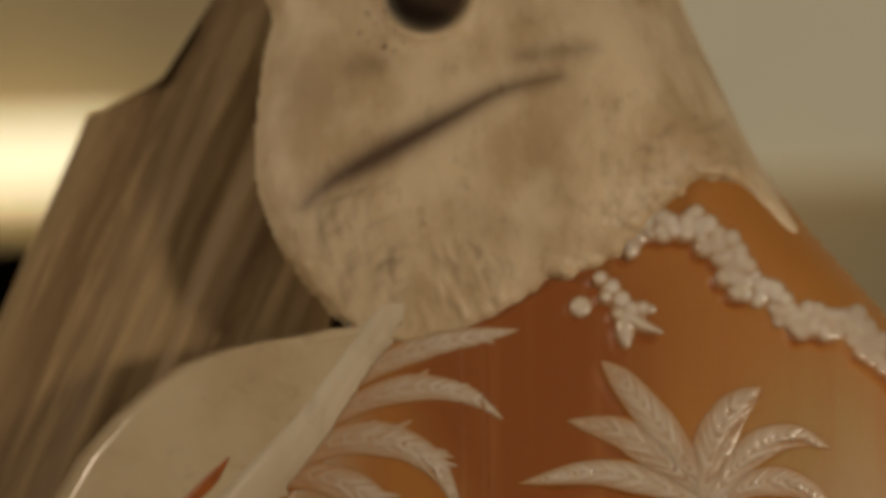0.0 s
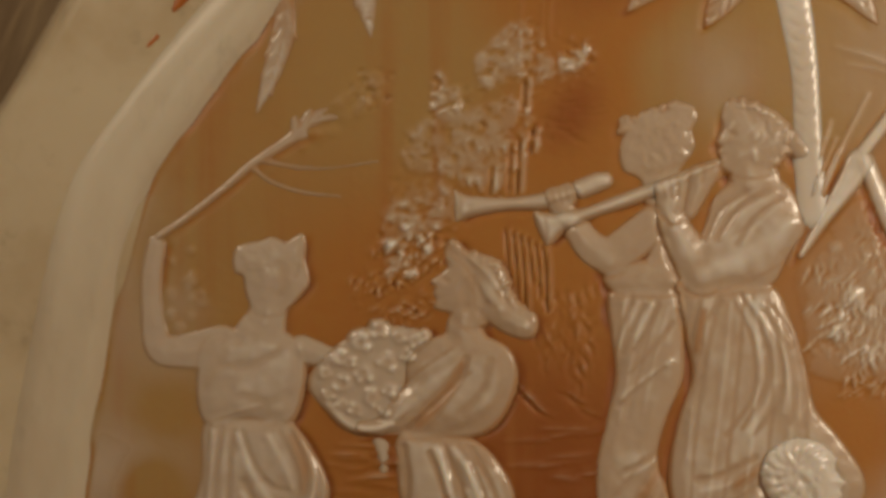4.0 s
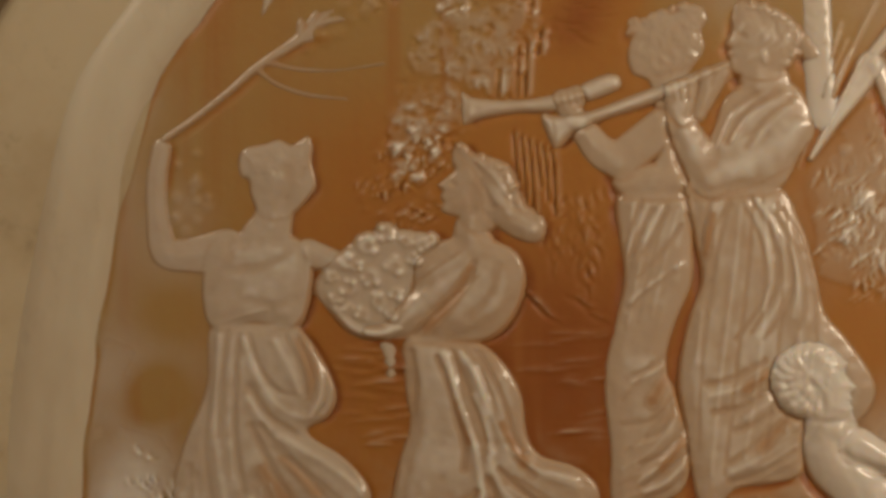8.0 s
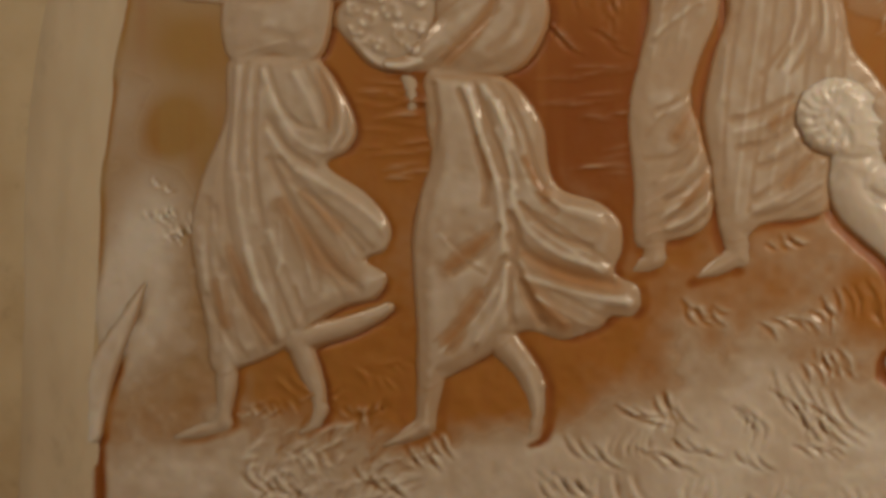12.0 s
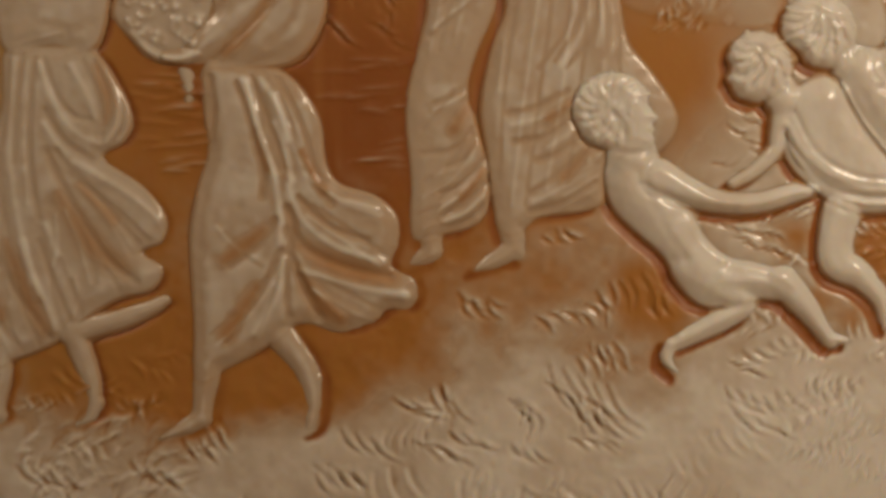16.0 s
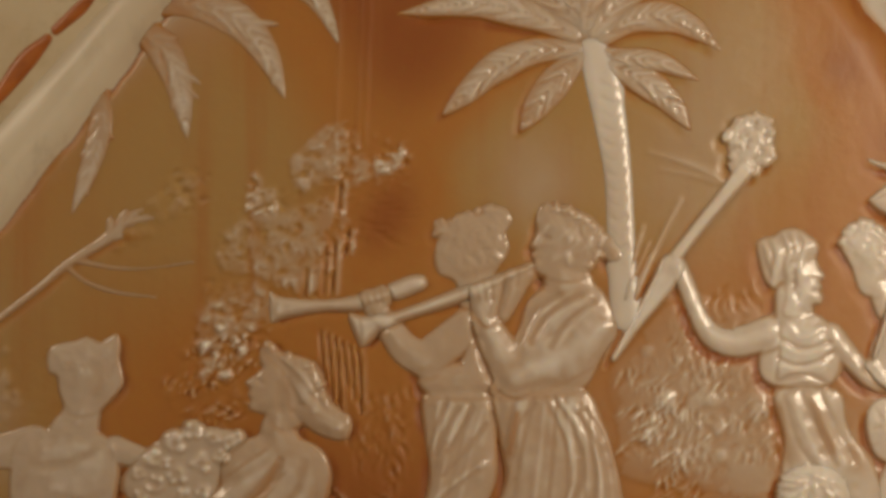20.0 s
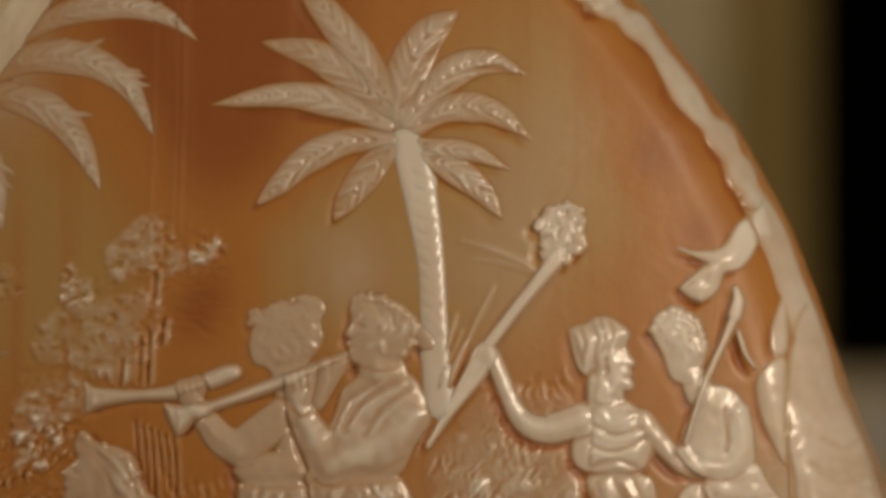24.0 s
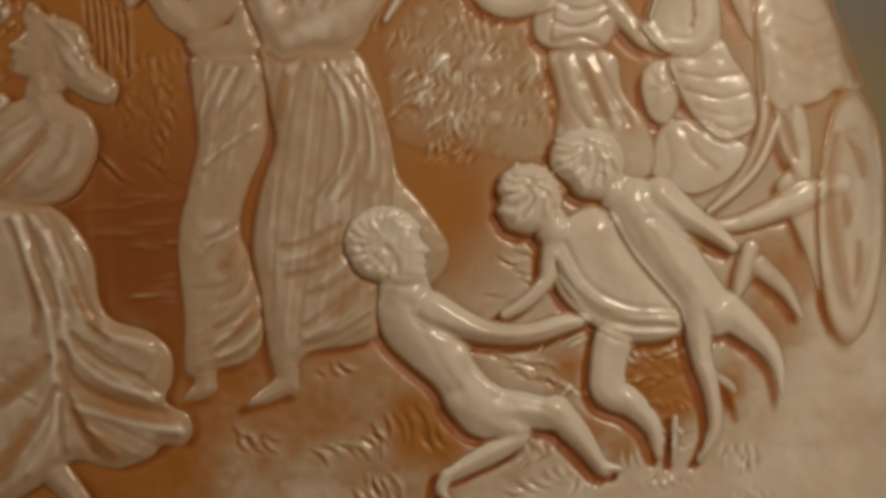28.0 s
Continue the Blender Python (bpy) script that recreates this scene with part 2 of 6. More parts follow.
def inside(X, Z, line):
    """The same for a closed outline (x, z rows)."""
    near, odd = np.full(X.shape, 1e9), np.zeros(X.shape, bool)
    for (ax, az), (bx, bz) in zip(line, np.roll(line, -1, 0)):
        dx, dz = bx - ax, bz - az
        s = np.clip(((X - ax) * dx + (Z - az) * dz) / max(dx * dx + dz * dz, 1e-9), 0, 1)
        near = np.minimum(near, np.hypot(X - ax - s * dx, Z - az - s * dz))
        if dz != 0:
            odd ^= ((az > Z) != (bz > Z)) & (X < ax + dx * (Z - az) / dz)
    return np.where(odd, near, -near)


RIM = 1.1        # how wide the rounded sides of flat relief are
SWELL = 0.55      # how full the sides are
WALL = 0.24       # how much of the height is a steep cut at the outline


class Carving:
    """A patch of relief over the shell's face, worked on a fine grid within a box of the board."""

    def __init__(self, x0, z0, x1, z1, step=3.0, ground=-9.0):
        self.xs, self.zs = np.arange(x0, x1 + step, step), np.arange(z0, z1 + step, step)
        self.X, self.Z = np.meshgrid(self.xs, self.zs)
        self.H = np.full(self.X.shape, ground)
        self.C = np.zeros(self.X.shape)      # how far the white layer is cut into
        self.D = np.full(self.X.shape, -99.0 if ground < 0 else 99.0)    # how far inside the outline

    def window(self, line, pad):
        a, b = line[:, 0].min() - pad, line[:, 0].max() + pad
        c, d = line[:, 1].min() - pad, line[:, 1].max() + pad
        i0, i1 = np.searchsorted(self.xs, (a, b))
        j0, j1 = np.searchsorted(self.zs, (c, d))
        return slice(j0, j1), slice(i0, i1)

    def board(self, sheet, pts):
        p = np.asarray(pts, float)
        x, z = on_board(sheet, p[:, 0], p[:, 1])
        return np.concatenate([np.stack([x, z], 1), p[:, 2:]], 1)

    def put(self, w, d, high, edge, cut, blend=7.0):
        H = self.H[w]
        if cut:
            gz, gx = np.gradient(d)
            side = np.clip(0.35 + 0.75 * (gx * 0.75 + gz * 0.65) / np.maximum(np.hypot(gx, gz), 1e-6), 0, 1)
            line = np.exp(-(np.minimum(d + 2, 0) / 4.5) ** 2) * (d < 1) * side
            H = H - min(cut, 5) * line
            self.C[w] = np.where(d > 0, 0.0, np.maximum(self.C[w], 1.8 * min(cut, 5) * line))
        k = np.clip(d / edge, 0, 1)
        rim = np.clip(d / 4.0, 0, 1)
        up = high * (WALL * rim + (1 - WALL) * (SWELL * (1 - (1 - k) ** 2) + (1 - SWELL) * k * k * (3 - 2 * k)))
        self.D[w] = np.maximum(self.D[w], d)
        new_h = np.where(d > 0, up, np.maximum(1.3 * d, -9))
        near = np.clip(1 - np.abs(H - new_h) / blend, 0, 1) * (H > 0) * (d > -blend)
        self.H[w] = np.maximum(H, new_h) + 0.25 * blend * near ** 2

    def limb(self, sheet, pts, high=26, edge=None, cut=0, blend=8.0):
        line = curve(self.board(sheet, pts))
        pad = line[:, 2].max() + 12
        w = self.window(line, pad)
        if self.X[w].size:
            self.put(w, chain(self.X[w], self.Z[w], line), high, edge or max(5, line[:, 2].max() * 0.95), cut, blend)
        return self

    def area(self, sheet, pts, high=24, edge=26, cut=2, blend=7.0):
        line = curve(self.board(sheet, pts), 5, True)
        w = self.window(line, 12)
        if self.X[w].size:
            self.put(w, inside(self.X[w], self.Z[w], line), high, edge * RIM if edge <= 46 else edge, cut, blend)
        return self

    def score(self, sheet, pts, deep, wide=None):
        """A groove (deep > 0) or a ridge (deep < 0) along a line; points may carry their own width."""
        line = self.board(sheet, pts)
        if line.shape[1] == 2:
            line = np.concatenate([line, np.full((len(line), 1), wide or 7.0)], 1)
        line = curve(line)
        pad = line[:, 2].max() * 2.6
        w = self.window(line, pad)
        if self.X[w].size:
            r = line[:, 2].max()
            thin = line.copy()
            thin[:, 2] -= r
            d = -chain(self.X[w], self.Z[w], thin)
            g = np.exp(-(d / r) ** 2 * 1.6)
            self.H[w] = np.where(self.H[w] > -5, self.H[w] - deep * g * np.clip(self.D[w] / 12, 0, 1), self.H[w])
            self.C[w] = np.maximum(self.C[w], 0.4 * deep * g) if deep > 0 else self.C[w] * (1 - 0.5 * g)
        return self

    def creases(self, sheet, deep, wide, *lines):
        """Folds drawn one by one: valleys (deep > 0) or ridges (deep < 0)."""
        for line in lines:
            self.score(sheet, line, deep, wide)
        return self

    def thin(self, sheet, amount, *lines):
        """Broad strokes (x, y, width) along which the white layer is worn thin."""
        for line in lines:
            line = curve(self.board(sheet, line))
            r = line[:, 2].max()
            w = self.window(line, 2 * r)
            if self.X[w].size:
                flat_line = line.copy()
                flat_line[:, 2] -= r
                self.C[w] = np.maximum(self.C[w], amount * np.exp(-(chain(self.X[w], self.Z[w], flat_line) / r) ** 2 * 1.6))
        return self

    def locks(self, sheet, x, y, r0, r1, first, last, count, deep, wide):
        """Locks of hair that spread from a crown: grooves with ridges between them."""
        for k in range(2 * count):
            a = math.radians(first + (last - first) * (k + 0.3 * math.sin(k * 1.7)) / (2 * count))
            b = a + 0.28
            rm = 0.5 * (r0 + r1)
            self.score(sheet, [(x + r0 * math.cos(a), y + r0 * math.sin(a)), (x + rm * math.cos(a + 0.05), y + rm * math.sin(a + 0.05)), (x + r1 * math.cos(b), y + r1 * math.sin(b))], deep if k % 2 else -0.8 * deep, wide)
        return self

    def comb(self, sheet, high, wide, *groups):
        """Rows of side by side cuts: x, y of the first, how many, the step to the next, length, angle (downwards from the right) and bend."""
        rng = np.random.default_rng(5)
        for x, y, n, dx, dy, length, angle, bend in groups:
            for k in range(n):
                a = math.radians(angle + rng.uniform(-9, 9))
                ln = length * rng.uniform(0.75, 1.15)
                x0, y0 = x + dx * (k + rng.uniform(-0.15, 0.15)), y + dy * k + rng.uniform(-5, 5)
                ux, uy = math.cos(a), math.sin(a)
                p = self.board(sheet, [(x0, y0), (x0 + 0.5 * ln * ux - bend * ln * uy, y0 + 0.5 * ln * uy + bend * ln * ux), (x0 + ln * ux, y0 + ln * uy)])
                for shift, amp in ((0.0, -1.0), (1.5 * wide, 0.75)):
                    q = curve(np.concatenate([p + (shift, 0.5 * shift), [[-0.5 * wide], [0.0], [-0.7 * wide]]], 1), 4)
                    w = self.window(q, wide * 3)
                    if self.X[w].size:
                        self.H[w] += amp * high * np.exp(-(chain(self.X[w], self.Z[w], q) / wide) ** 2 * 1.5)
        return self

    def folds(self, sheet, deep, wide, *lines):
        for k, line in enumerate(lines):
            self.score(sheet, line, 1.3 * deep * (1 + 0.3 * math.sin(k * 2.3)), wide)
            off = [(p[0] + wide * 1.5, p[1] - 1) for p in line]
            self.score(sheet, off, -0.55 * deep, wide * 0.9)
        return self

    def tufts(self, sheet, pts, count, blades, length, wide, high, seed, angle, spread, gap=15):
        """Groups of short side by side cuts, like combed grass."""
        rng = np.random.default_rng(seed)
        line = curve(self.board(sheet, pts), 5, True)
        (a, c), (b, d) = line.min(0), line.max(0)
        done = 0
        for _ in range(count * 8):
            if done == count:
                break
            x, z = rng.uniform(a, b), rng.uniform(c, d)
            if inside(np.array([[x]]), np.array([[z]]), line)[0, 0] < 0:
                continue
            done += 1
            th = math.radians(angle + rng.uniform(-spread, spread))
            row = math.radians(rng.uniform(-25, 25))
            bow = rng.uniform(-0.25, 0.25)
            for k in range(rng.integers(blades // 2, blades + 1)):
                ln = length * rng.uniform(0.6, 1.2)
                far = k * gap + rng.uniform(-0.35, 0.35) * gap
                x1, z1 = x + far * math.cos(row), z + far * math.sin(row) + rng.uniform(-6, 6)
                tw = th + rng.uniform(-0.2, 0.2)
                ux, uz = math.cos(tw), math.sin(tw)
                p = np.array([[x1, z1, 0.4], [x1 + ux * ln / 2 - uz * bow * ln, z1 + uz * ln / 2 + ux * bow * ln, 1.0], [x1 + ux * ln, z1 + uz * ln, 0.3]])
                for shift, amp in ((0.0, high), (wide * 1.3, -0.8 * high)):
                    l2 = curve(p + (shift, 0, 0), 4)
                    w = self.window(l2, wide * 3)
                    if self.X[w].size:
                        l3 = l2.copy()
                        l3[:, 2] = (l3[:, 2] - 1) * wide
                        self.H[w] += amp * np.exp(-(chain(self.X[w], self.Z[w], l3) / wide) ** 2 * 1.5)
        return self

    def lumps(self, sheet, pts, count, size, high, seed, base=None):
        """Small rounded knobs strewn over an outline: curls, berries, leaves."""
        rng = np.random.default_rng(seed)
        line = curve(self.board(sheet, pts), 5, True)
        (a, c), (b, d) = line.min(0), line.max(0)
        done = 0
        for _ in range(count * 8):
            x, z = rng.uniform(a, b), rng.uniform(c, d)
            if done == count:
                break
            if inside(np.array([[x]]), np.array([[z]]), line)[0, 0] < 0:
                continue
            done += 1
            r = size * rng.uniform(0.7, 1.3)
            spot = np.array([[x, z, r]])
            w = self.window(spot, r + 3)
            if self.X[w].size:
                q = 1 - ((self.X[w] - x) ** 2 + (self.Z[w] - z) ** 2) / r ** 2
                floor_h = self.H[w] if base is None else base
                self.H[w] = np.where(q > 0, np.maximum(self.H[w], floor_h + high * rng.uniform(0.6, 1.1) * np.sqrt(np.maximum(q, 0))), self.H[w])
        return self

    def strokes(self, sheet, pts, count, length, wide, high, seed, angle, spread, bend=0.4):
        """Many short curved cuts or ridges over an outline."""
        rng = np.random.default_rng(seed)
        line = curve(self.board(sheet, pts), 5, True)
        (a, c), (b, d) = line.min(0), line.max(0)
        done = 0
        for _ in range(count * 8):
            if done == count:
                break
            x, z = rng.uniform(a, b), rng.uniform(c, d)
            if inside(np.array([[x]]), np.array([[z]]), line)[0, 0] < 0:
                continue
            done += 1
            th = math.radians(angle + rng.uniform(-spread, spread))
            ln = length * rng.uniform(0.5, 1.3)
            bow = bend * ln * rng.uniform(0.3, 1)
            ux, uz = math.cos(th), math.sin(th)
            p = np.array([[x, z, wide * 0.4], [x + ux * ln / 2 - uz * bow, z + uz * ln / 2 + ux * bow, wide], [x + ux * ln, z + uz * ln, wide * 0.3]])
            l2 = curve(p, 4)
            w = self.window(l2, wide * 3)
            if self.X[w].size:
                l3 = l2.copy()
                l3[:, 2] -= wide
                g = np.exp(-(chain(self.X[w], self.Z[w], l3) / wide) ** 2 * 1.5)
                self.H[w] = np.where(self.H[w] > -5, self.H[w] + high * rng.uniform(0.5, 1.1) * g * np.clip(self.D[w] / 9, 0, 1), self.H[w])
        return self

    def curls(self, sheet, pts, count, size, high, seed):
        """Rounded locks along a line, so that the outline of the hair is scalloped."""
        rng = np.random.default_rng(seed)
        line = curve(np.asarray(pts, float), 8)
        for k in range(count):
            x, y = line[int((k + rng.uniform(0, 0.9)) / count * (len(line) - 1))]
            a, r = rng.uniform(0, 6.3), size * rng.uniform(0.7, 1.25)
            self.limb(sheet, [(x, y, r), (x + r * math.cos(a), y + r * math.sin(a), 0.7 * r)], high * rng.uniform(0.8, 1.1), r, 0, 4)
        return self

    def soften(self, times=1):
        for _ in range(times):
            P = np.pad(self.H, 1, mode="edge")
            self.H = 0.5 * self.H + 0.125 * (P[:-2, 1:-1] + P[2:, 1:-1] + P[1:-1, :-2] + P[1:-1, 2:])
        return self

    def mesh(self, name, lift=0.0, layer=None, tone=0.0):
        return grid_mesh(name, place(self.X, self.Z, self.H + lift), self.H > -7.5,
                         self.H if layer is None else np.broadcast_to(layer, self.H.shape), tone)


def box_of(sheet, x0, y0, x1, y1, step=3.0):
    """A carving over a box of a drawing sheet."""
    x, z = on_board(sheet, np.array([x0, x1, x0, x1]), np.array([y0, y0, y1, y1]))
    return Carving(x.min(), z.min(), x.max(), z.max(), step)


def blur(v, s, X, Z, x, z):
    return v * np.exp(-((X - x) ** 2 + (Z - z) ** 2) / (2 * s * s))


def uneven_field(carving, cell, seed):
    """Smooth chance unevenness, about -1 to 1, with lumps of that size."""
    rng = np.random.default_rng(seed)
    n, m = int(np.ptp(carving.zs) / cell) + 4, int(np.ptp(carving.xs) / cell) + 4
    a = rng.normal(0, 0.6, (n, m))
    i, j = (carving.zs - carving.zs[0]) / cell, (carving.xs - carving.xs[0]) / cell
    i0, j0 = i.astype(int), j.astype(int)
    fi, fj = i - i0, j - j0
    fi, fj = (fi * fi * (3 - 2 * fi))[:, None], (fj * fj * (3 - 2 * fj))[None, :]
    a00, a01 = a[np.ix_(i0, j0)], a[np.ix_(i0, j0 + 1)]
    a10, a11 = a[np.ix_(i0 + 1, j0)], a[np.ix_(i0 + 1, j0 + 1)]
    return (a00 * (1 - fj) + a01 * fj) * (1 - fi) + (a10 * (1 - fj) + a11 * fj) * fi


# ---- the shell ----
shell = new("carved_cameo_shell")
tagged(shell, "large amber and white conch shell carved with a festive relief scene", "carved shell")



# ---- the carved figures, each one piece of relief ----
FIGURES, QUEUE = [], []


def figure(name, carving, label, lift=0.0, soft=1, white=1.0, relief_of=0.4):
    carving.soften(soft)
    carving.white = white
    worn = 1.0 * uneven_field(carving, 34, len(QUEUE)) + 0.6 * uneven_field(carving, 15, len(QUEUE) + 50)
    carving.H = np.where(carving.H > 0, relief_of * carving.H + worn * np.clip(carving.H / 14, 0, 1), carving.H)
    FIGURES.append(carving)
    QUEUE.append((name, carving, label, lift))


def resampled(fig, values, xs, zs):
    """A figure's values on another grid: the rows and columns that it meets, and the values there."""
    i0, i1 = np.searchsorted(xs, (fig.xs[0], fig.xs[-1]))
    j0, j1 = np.searchsorted(zs, (fig.zs[0], fig.zs[-1]))
    if i1 <= i0 or j1 <= j0:
        return None
    ii = np.clip(np.rint((xs[i0:i1] - fig.xs[0]) / (fig.xs[1] - fig.xs[0])).astype(int), 0, len(fig.xs) - 1)
    jj = np.clip(np.rint((zs[j0:j1] - fig.zs[0]) / (fig.zs[1] - fig.zs[0])).astype(int), 0, len(fig.zs) - 1)
    return (slice(j0, j1), slice(i0, i1)), values[np.ix_(jj, ii)]


def spread_out(a, times):
    for _ in range(times):
        Q = np.pad(a, 1, mode="edge")
        a = 0.2 * (a + Q[:-2, 1:-1] + Q[2:, 1:-1] + Q[1:-1, :-2] + Q[1:-1, 2:])
    return a


def moved(a, rows, cols):
    """The field shifted down by some rows and left by some columns."""
    n, m = a.shape
    P = np.pad(a, ((0, rows), (abs(cols), abs(cols))))
    return P[rows:rows + n, abs(cols) + cols:abs(cols) + cols + m]


def undercut(cover, cells, xs):
    """Where the carver cut in: along the lower edges, and those that face the nearer rim of the shell. The tint laid
    there also paints their shade.
    """
    right = np.clip((xs - 20) / 50, 0, 1)[None, :]
    low = np.maximum(moved(cover, cells, cells) * right, moved(cover, cells // 2, -cells) * (1 - right))
    return np.clip(spread_out(np.clip(low - cover, 0, 1), 2) * 1.6, 0, 1) * (1 - cover)


def finish_figures():
    for n, (name, c, label, lift) in enumerate(QUEUE):
        base = np.zeros(c.H.shape)
        for other in QUEUE[:n]:
            met = resampled(other[1], np.maximum(other[1].H, 0), c.xs, c.zs)
            if met is not None:
                base[met[0]] = np.maximum(base[met[0]], met[1])
        base = spread_out(base, 2)
        c.H = np.where(c.D > 0, np.maximum(c.H, 1.02 * base + 0.6 * np.maximum(c.H, 0)), c.H)
    for n, (name, c, label, lift) in enumerate(QUEUE):
        for other in QUEUE[n + 1:]:
            met = resampled(other[1], other[1].H, c.xs, c.zs)
            if met is not None:
                w, oh = met
                od = resampled(other[1], other[1].D, c.xs, c.zs)[1]
                over = np.clip(od / 5, 0, 1)
                cut_shade = undercut(over, 2, c.xs[w[1]])
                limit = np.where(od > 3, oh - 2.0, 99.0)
                c.H[w] = np.where(c.H[w] > -5, np.minimum(c.H[w] - 3.5 * cut_shade, limit), c.H[w])
                c.C[w] = np.maximum(c.C[w], 9 * cut_shade)
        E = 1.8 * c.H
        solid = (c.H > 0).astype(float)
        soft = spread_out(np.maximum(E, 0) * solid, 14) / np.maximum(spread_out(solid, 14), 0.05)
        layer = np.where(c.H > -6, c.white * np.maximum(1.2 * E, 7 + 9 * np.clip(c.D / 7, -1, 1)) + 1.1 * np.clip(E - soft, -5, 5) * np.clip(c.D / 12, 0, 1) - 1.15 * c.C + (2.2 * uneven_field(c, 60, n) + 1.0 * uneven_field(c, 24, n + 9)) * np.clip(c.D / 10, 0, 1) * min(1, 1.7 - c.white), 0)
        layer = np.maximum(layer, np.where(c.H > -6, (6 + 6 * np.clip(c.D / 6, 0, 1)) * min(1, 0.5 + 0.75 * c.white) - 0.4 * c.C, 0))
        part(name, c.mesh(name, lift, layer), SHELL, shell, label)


def hair(c, sheet, pts, count, size, seed, high=6):
    """Wavy locks and a few curls over an outline."""
    c.strokes(sheet, pts, count, size * 2.4, 4.5, 0.6 * high, seed, -70, 50, 0.4)
    return c.strokes(sheet, pts, count, size * 2.0, 4.0, -0.6 * high, seed + 500, -65, 55, 0.4)


# dancer with a branch
c = box_of("c", 215, 225, 700, 1290)
c.limb("e", [(305, 520, 20), (306, 560, 20), (302, 600, 16), (298, 632, 17)], 24)
c.limb("e", [(300, 636, 19), (274, 646, 17), (248, 654, 14), (216, 662, 8)], 18)
c.limb("e", [(428, 480, 20), (448, 530, 20), (466, 580, 16), (470, 612, 12)], 20)
c.limb("e", [(472, 612, 16), (462, 638, 14), (440, 652, 9)], 16)
c.limb("e", [(596, 430, 9), (570, 444, 13), (520, 464, 17), (470, 478, 19), (425, 492, 19)], 20)
c.limb("c", [(545, 448, 26), (590, 462, 20), (615, 470, 15)], 20)
c.limb("c", [(400, 446, 42), (335, 452, 31), (292, 446, 28), (278, 390, 21), (275, 320, 19), (284, 262, 17)], 17)
c.area("d", [(410, 222), (402, 330), (362, 430), (340, 520), (350, 605), (368, 700), (380, 776), (430, 768), (500, 738), (560, 690), (612, 660), (666, 645),
             (688, 606), (650, 578), (686, 560), (692, 515), (650, 460), (582, 412), (616, 385), (632, 345), (605, 280), (560, 222), (480, 215)], 26, 30)
c.creases("d", 7, 7, [(415, 230), (408, 330), (400, 430), (406, 500), (418, 560)], [(440, 235), (430, 330), (425, 420)], [(462, 240), (452, 340), (456, 440), (470, 520)],
          [(372, 470), (384, 540), (396, 600)], [(400, 590), (430, 650), (468, 700), (490, 730)], [(368, 640), (392, 690), (430, 740)], [(470, 560), (500, 640), (525, 700)],
          [(505, 590), (532, 650), (545, 690)], [(520, 440), (600, 500), (660, 556)])
c.creases("d", 10, 9, [(480, 330), (512, 380), (560, 414)], [(500, 400), (560, 470), (620, 535), (642, 560)], [(482, 400), (532, 500), (592, 590), (640, 630)])
c.creases("d", -7, 9, [(425, 240), (418, 400), (432, 520), (452, 600), (466, 650)], [(478, 350), (540, 450), (600, 530)], [(442, 560), (455, 610), (478, 660), (500, 716)], [(482, 530), (500, 580), (520, 620)],
          [(360, 560), (372, 660), (384, 740)], [(530, 420), (620, 470), (680, 520)], [(380, 500), (392, 560), (404, 610)])
c.creases("d", 7, 6, [(516, 328), (540, 342), (558, 346)], [(545, 240), (572, 300), (580, 345)], [(565, 240), (588, 290), (596, 340), (580, 372)], [(592, 250), (612, 300), (616, 350), (600, 384)], [(478, 240), (500, 300), (530, 340)])
c.creases("d", -7, 8, [(470, 245), (492, 310), (530, 365), (580, 388), (608, 380)], [(525, 250), (552, 300), (568, 340)], [(580, 245), (604, 300), (606, 350), (588, 382)])
c.thin("d", 13, [(505, 480, 20), (560, 560, 34), (620, 610, 22)], [(412, 560, 14), (444, 640, 22), (480, 715, 20)], [(385, 620, 12), (402, 690, 16)], [(570, 250, 14), (590, 310, 16), (586, 350, 10)], [(540, 460, 12), (600, 520, 18)])
c.area("c", [(385, 425), (440, 415), (470, 408), (520, 420), (548, 450), (546, 520), (520, 580), (450, 572), (375, 582), (356, 520), (364, 455)], 27, 34)
c.creases("c", 4, 12, [(410, 430), (396, 470), (370, 520)], [(520, 440), (470, 470), (400, 480)], [(440, 530), (480, 540), (520, 530)])
c.creases("c", -5, 6, [(370, 578), (390, 572), (450, 552), (470, 548)], [(480, 582), (520, 570), (536, 550)], [(540, 440), (546, 500), (538, 556)])
c.limb("c", [(486, 360, 36), (480, 395, 36), (466, 432, 48)], 24)
c.area("c", [(420, 290), (425, 270), (440, 260), (470, 254), (492, 247), (515, 256), (530, 248), (546, 241), (551, 262), (549, 288), (555, 312), (556, 332), (546, 348),
             (534, 362), (520, 376), (500, 386), (470, 386), (452, 370), (442, 345), (438, 320), (424, 312)], 24, 46)
hair(c, "c", [(424, 285), (440, 262), (500, 252), (545, 256), (544, 285), (500, 300), (450, 320)], 26, 18, 40, 2.5)
c.score("c", [(505, 300), (515, 325), (508, 350)], 5, 12)
c.score("c", [(540, 300), (530, 318)], 5, 6)
c.score("c", [(500, 384), (522, 372), (534, 360)], -5, 6)
c.creases("n", 3.4, 4.5, [(205, 110), (200, 200), (206, 300)], [(130, 300), (142, 390), (160, 480)], [(116, 330), (122, 420), (140, 540)], [(172, 420), (190, 500), (222, 570)], [(270, 320), (300, 380), (318, 450)], [(300, 300), (350, 350), (380, 400)],
          [(236, 440), (246, 490), (262, 540)], [(330, 420), (352, 450), (360, 470)], [(150, 470), (166, 530), (190, 575)])
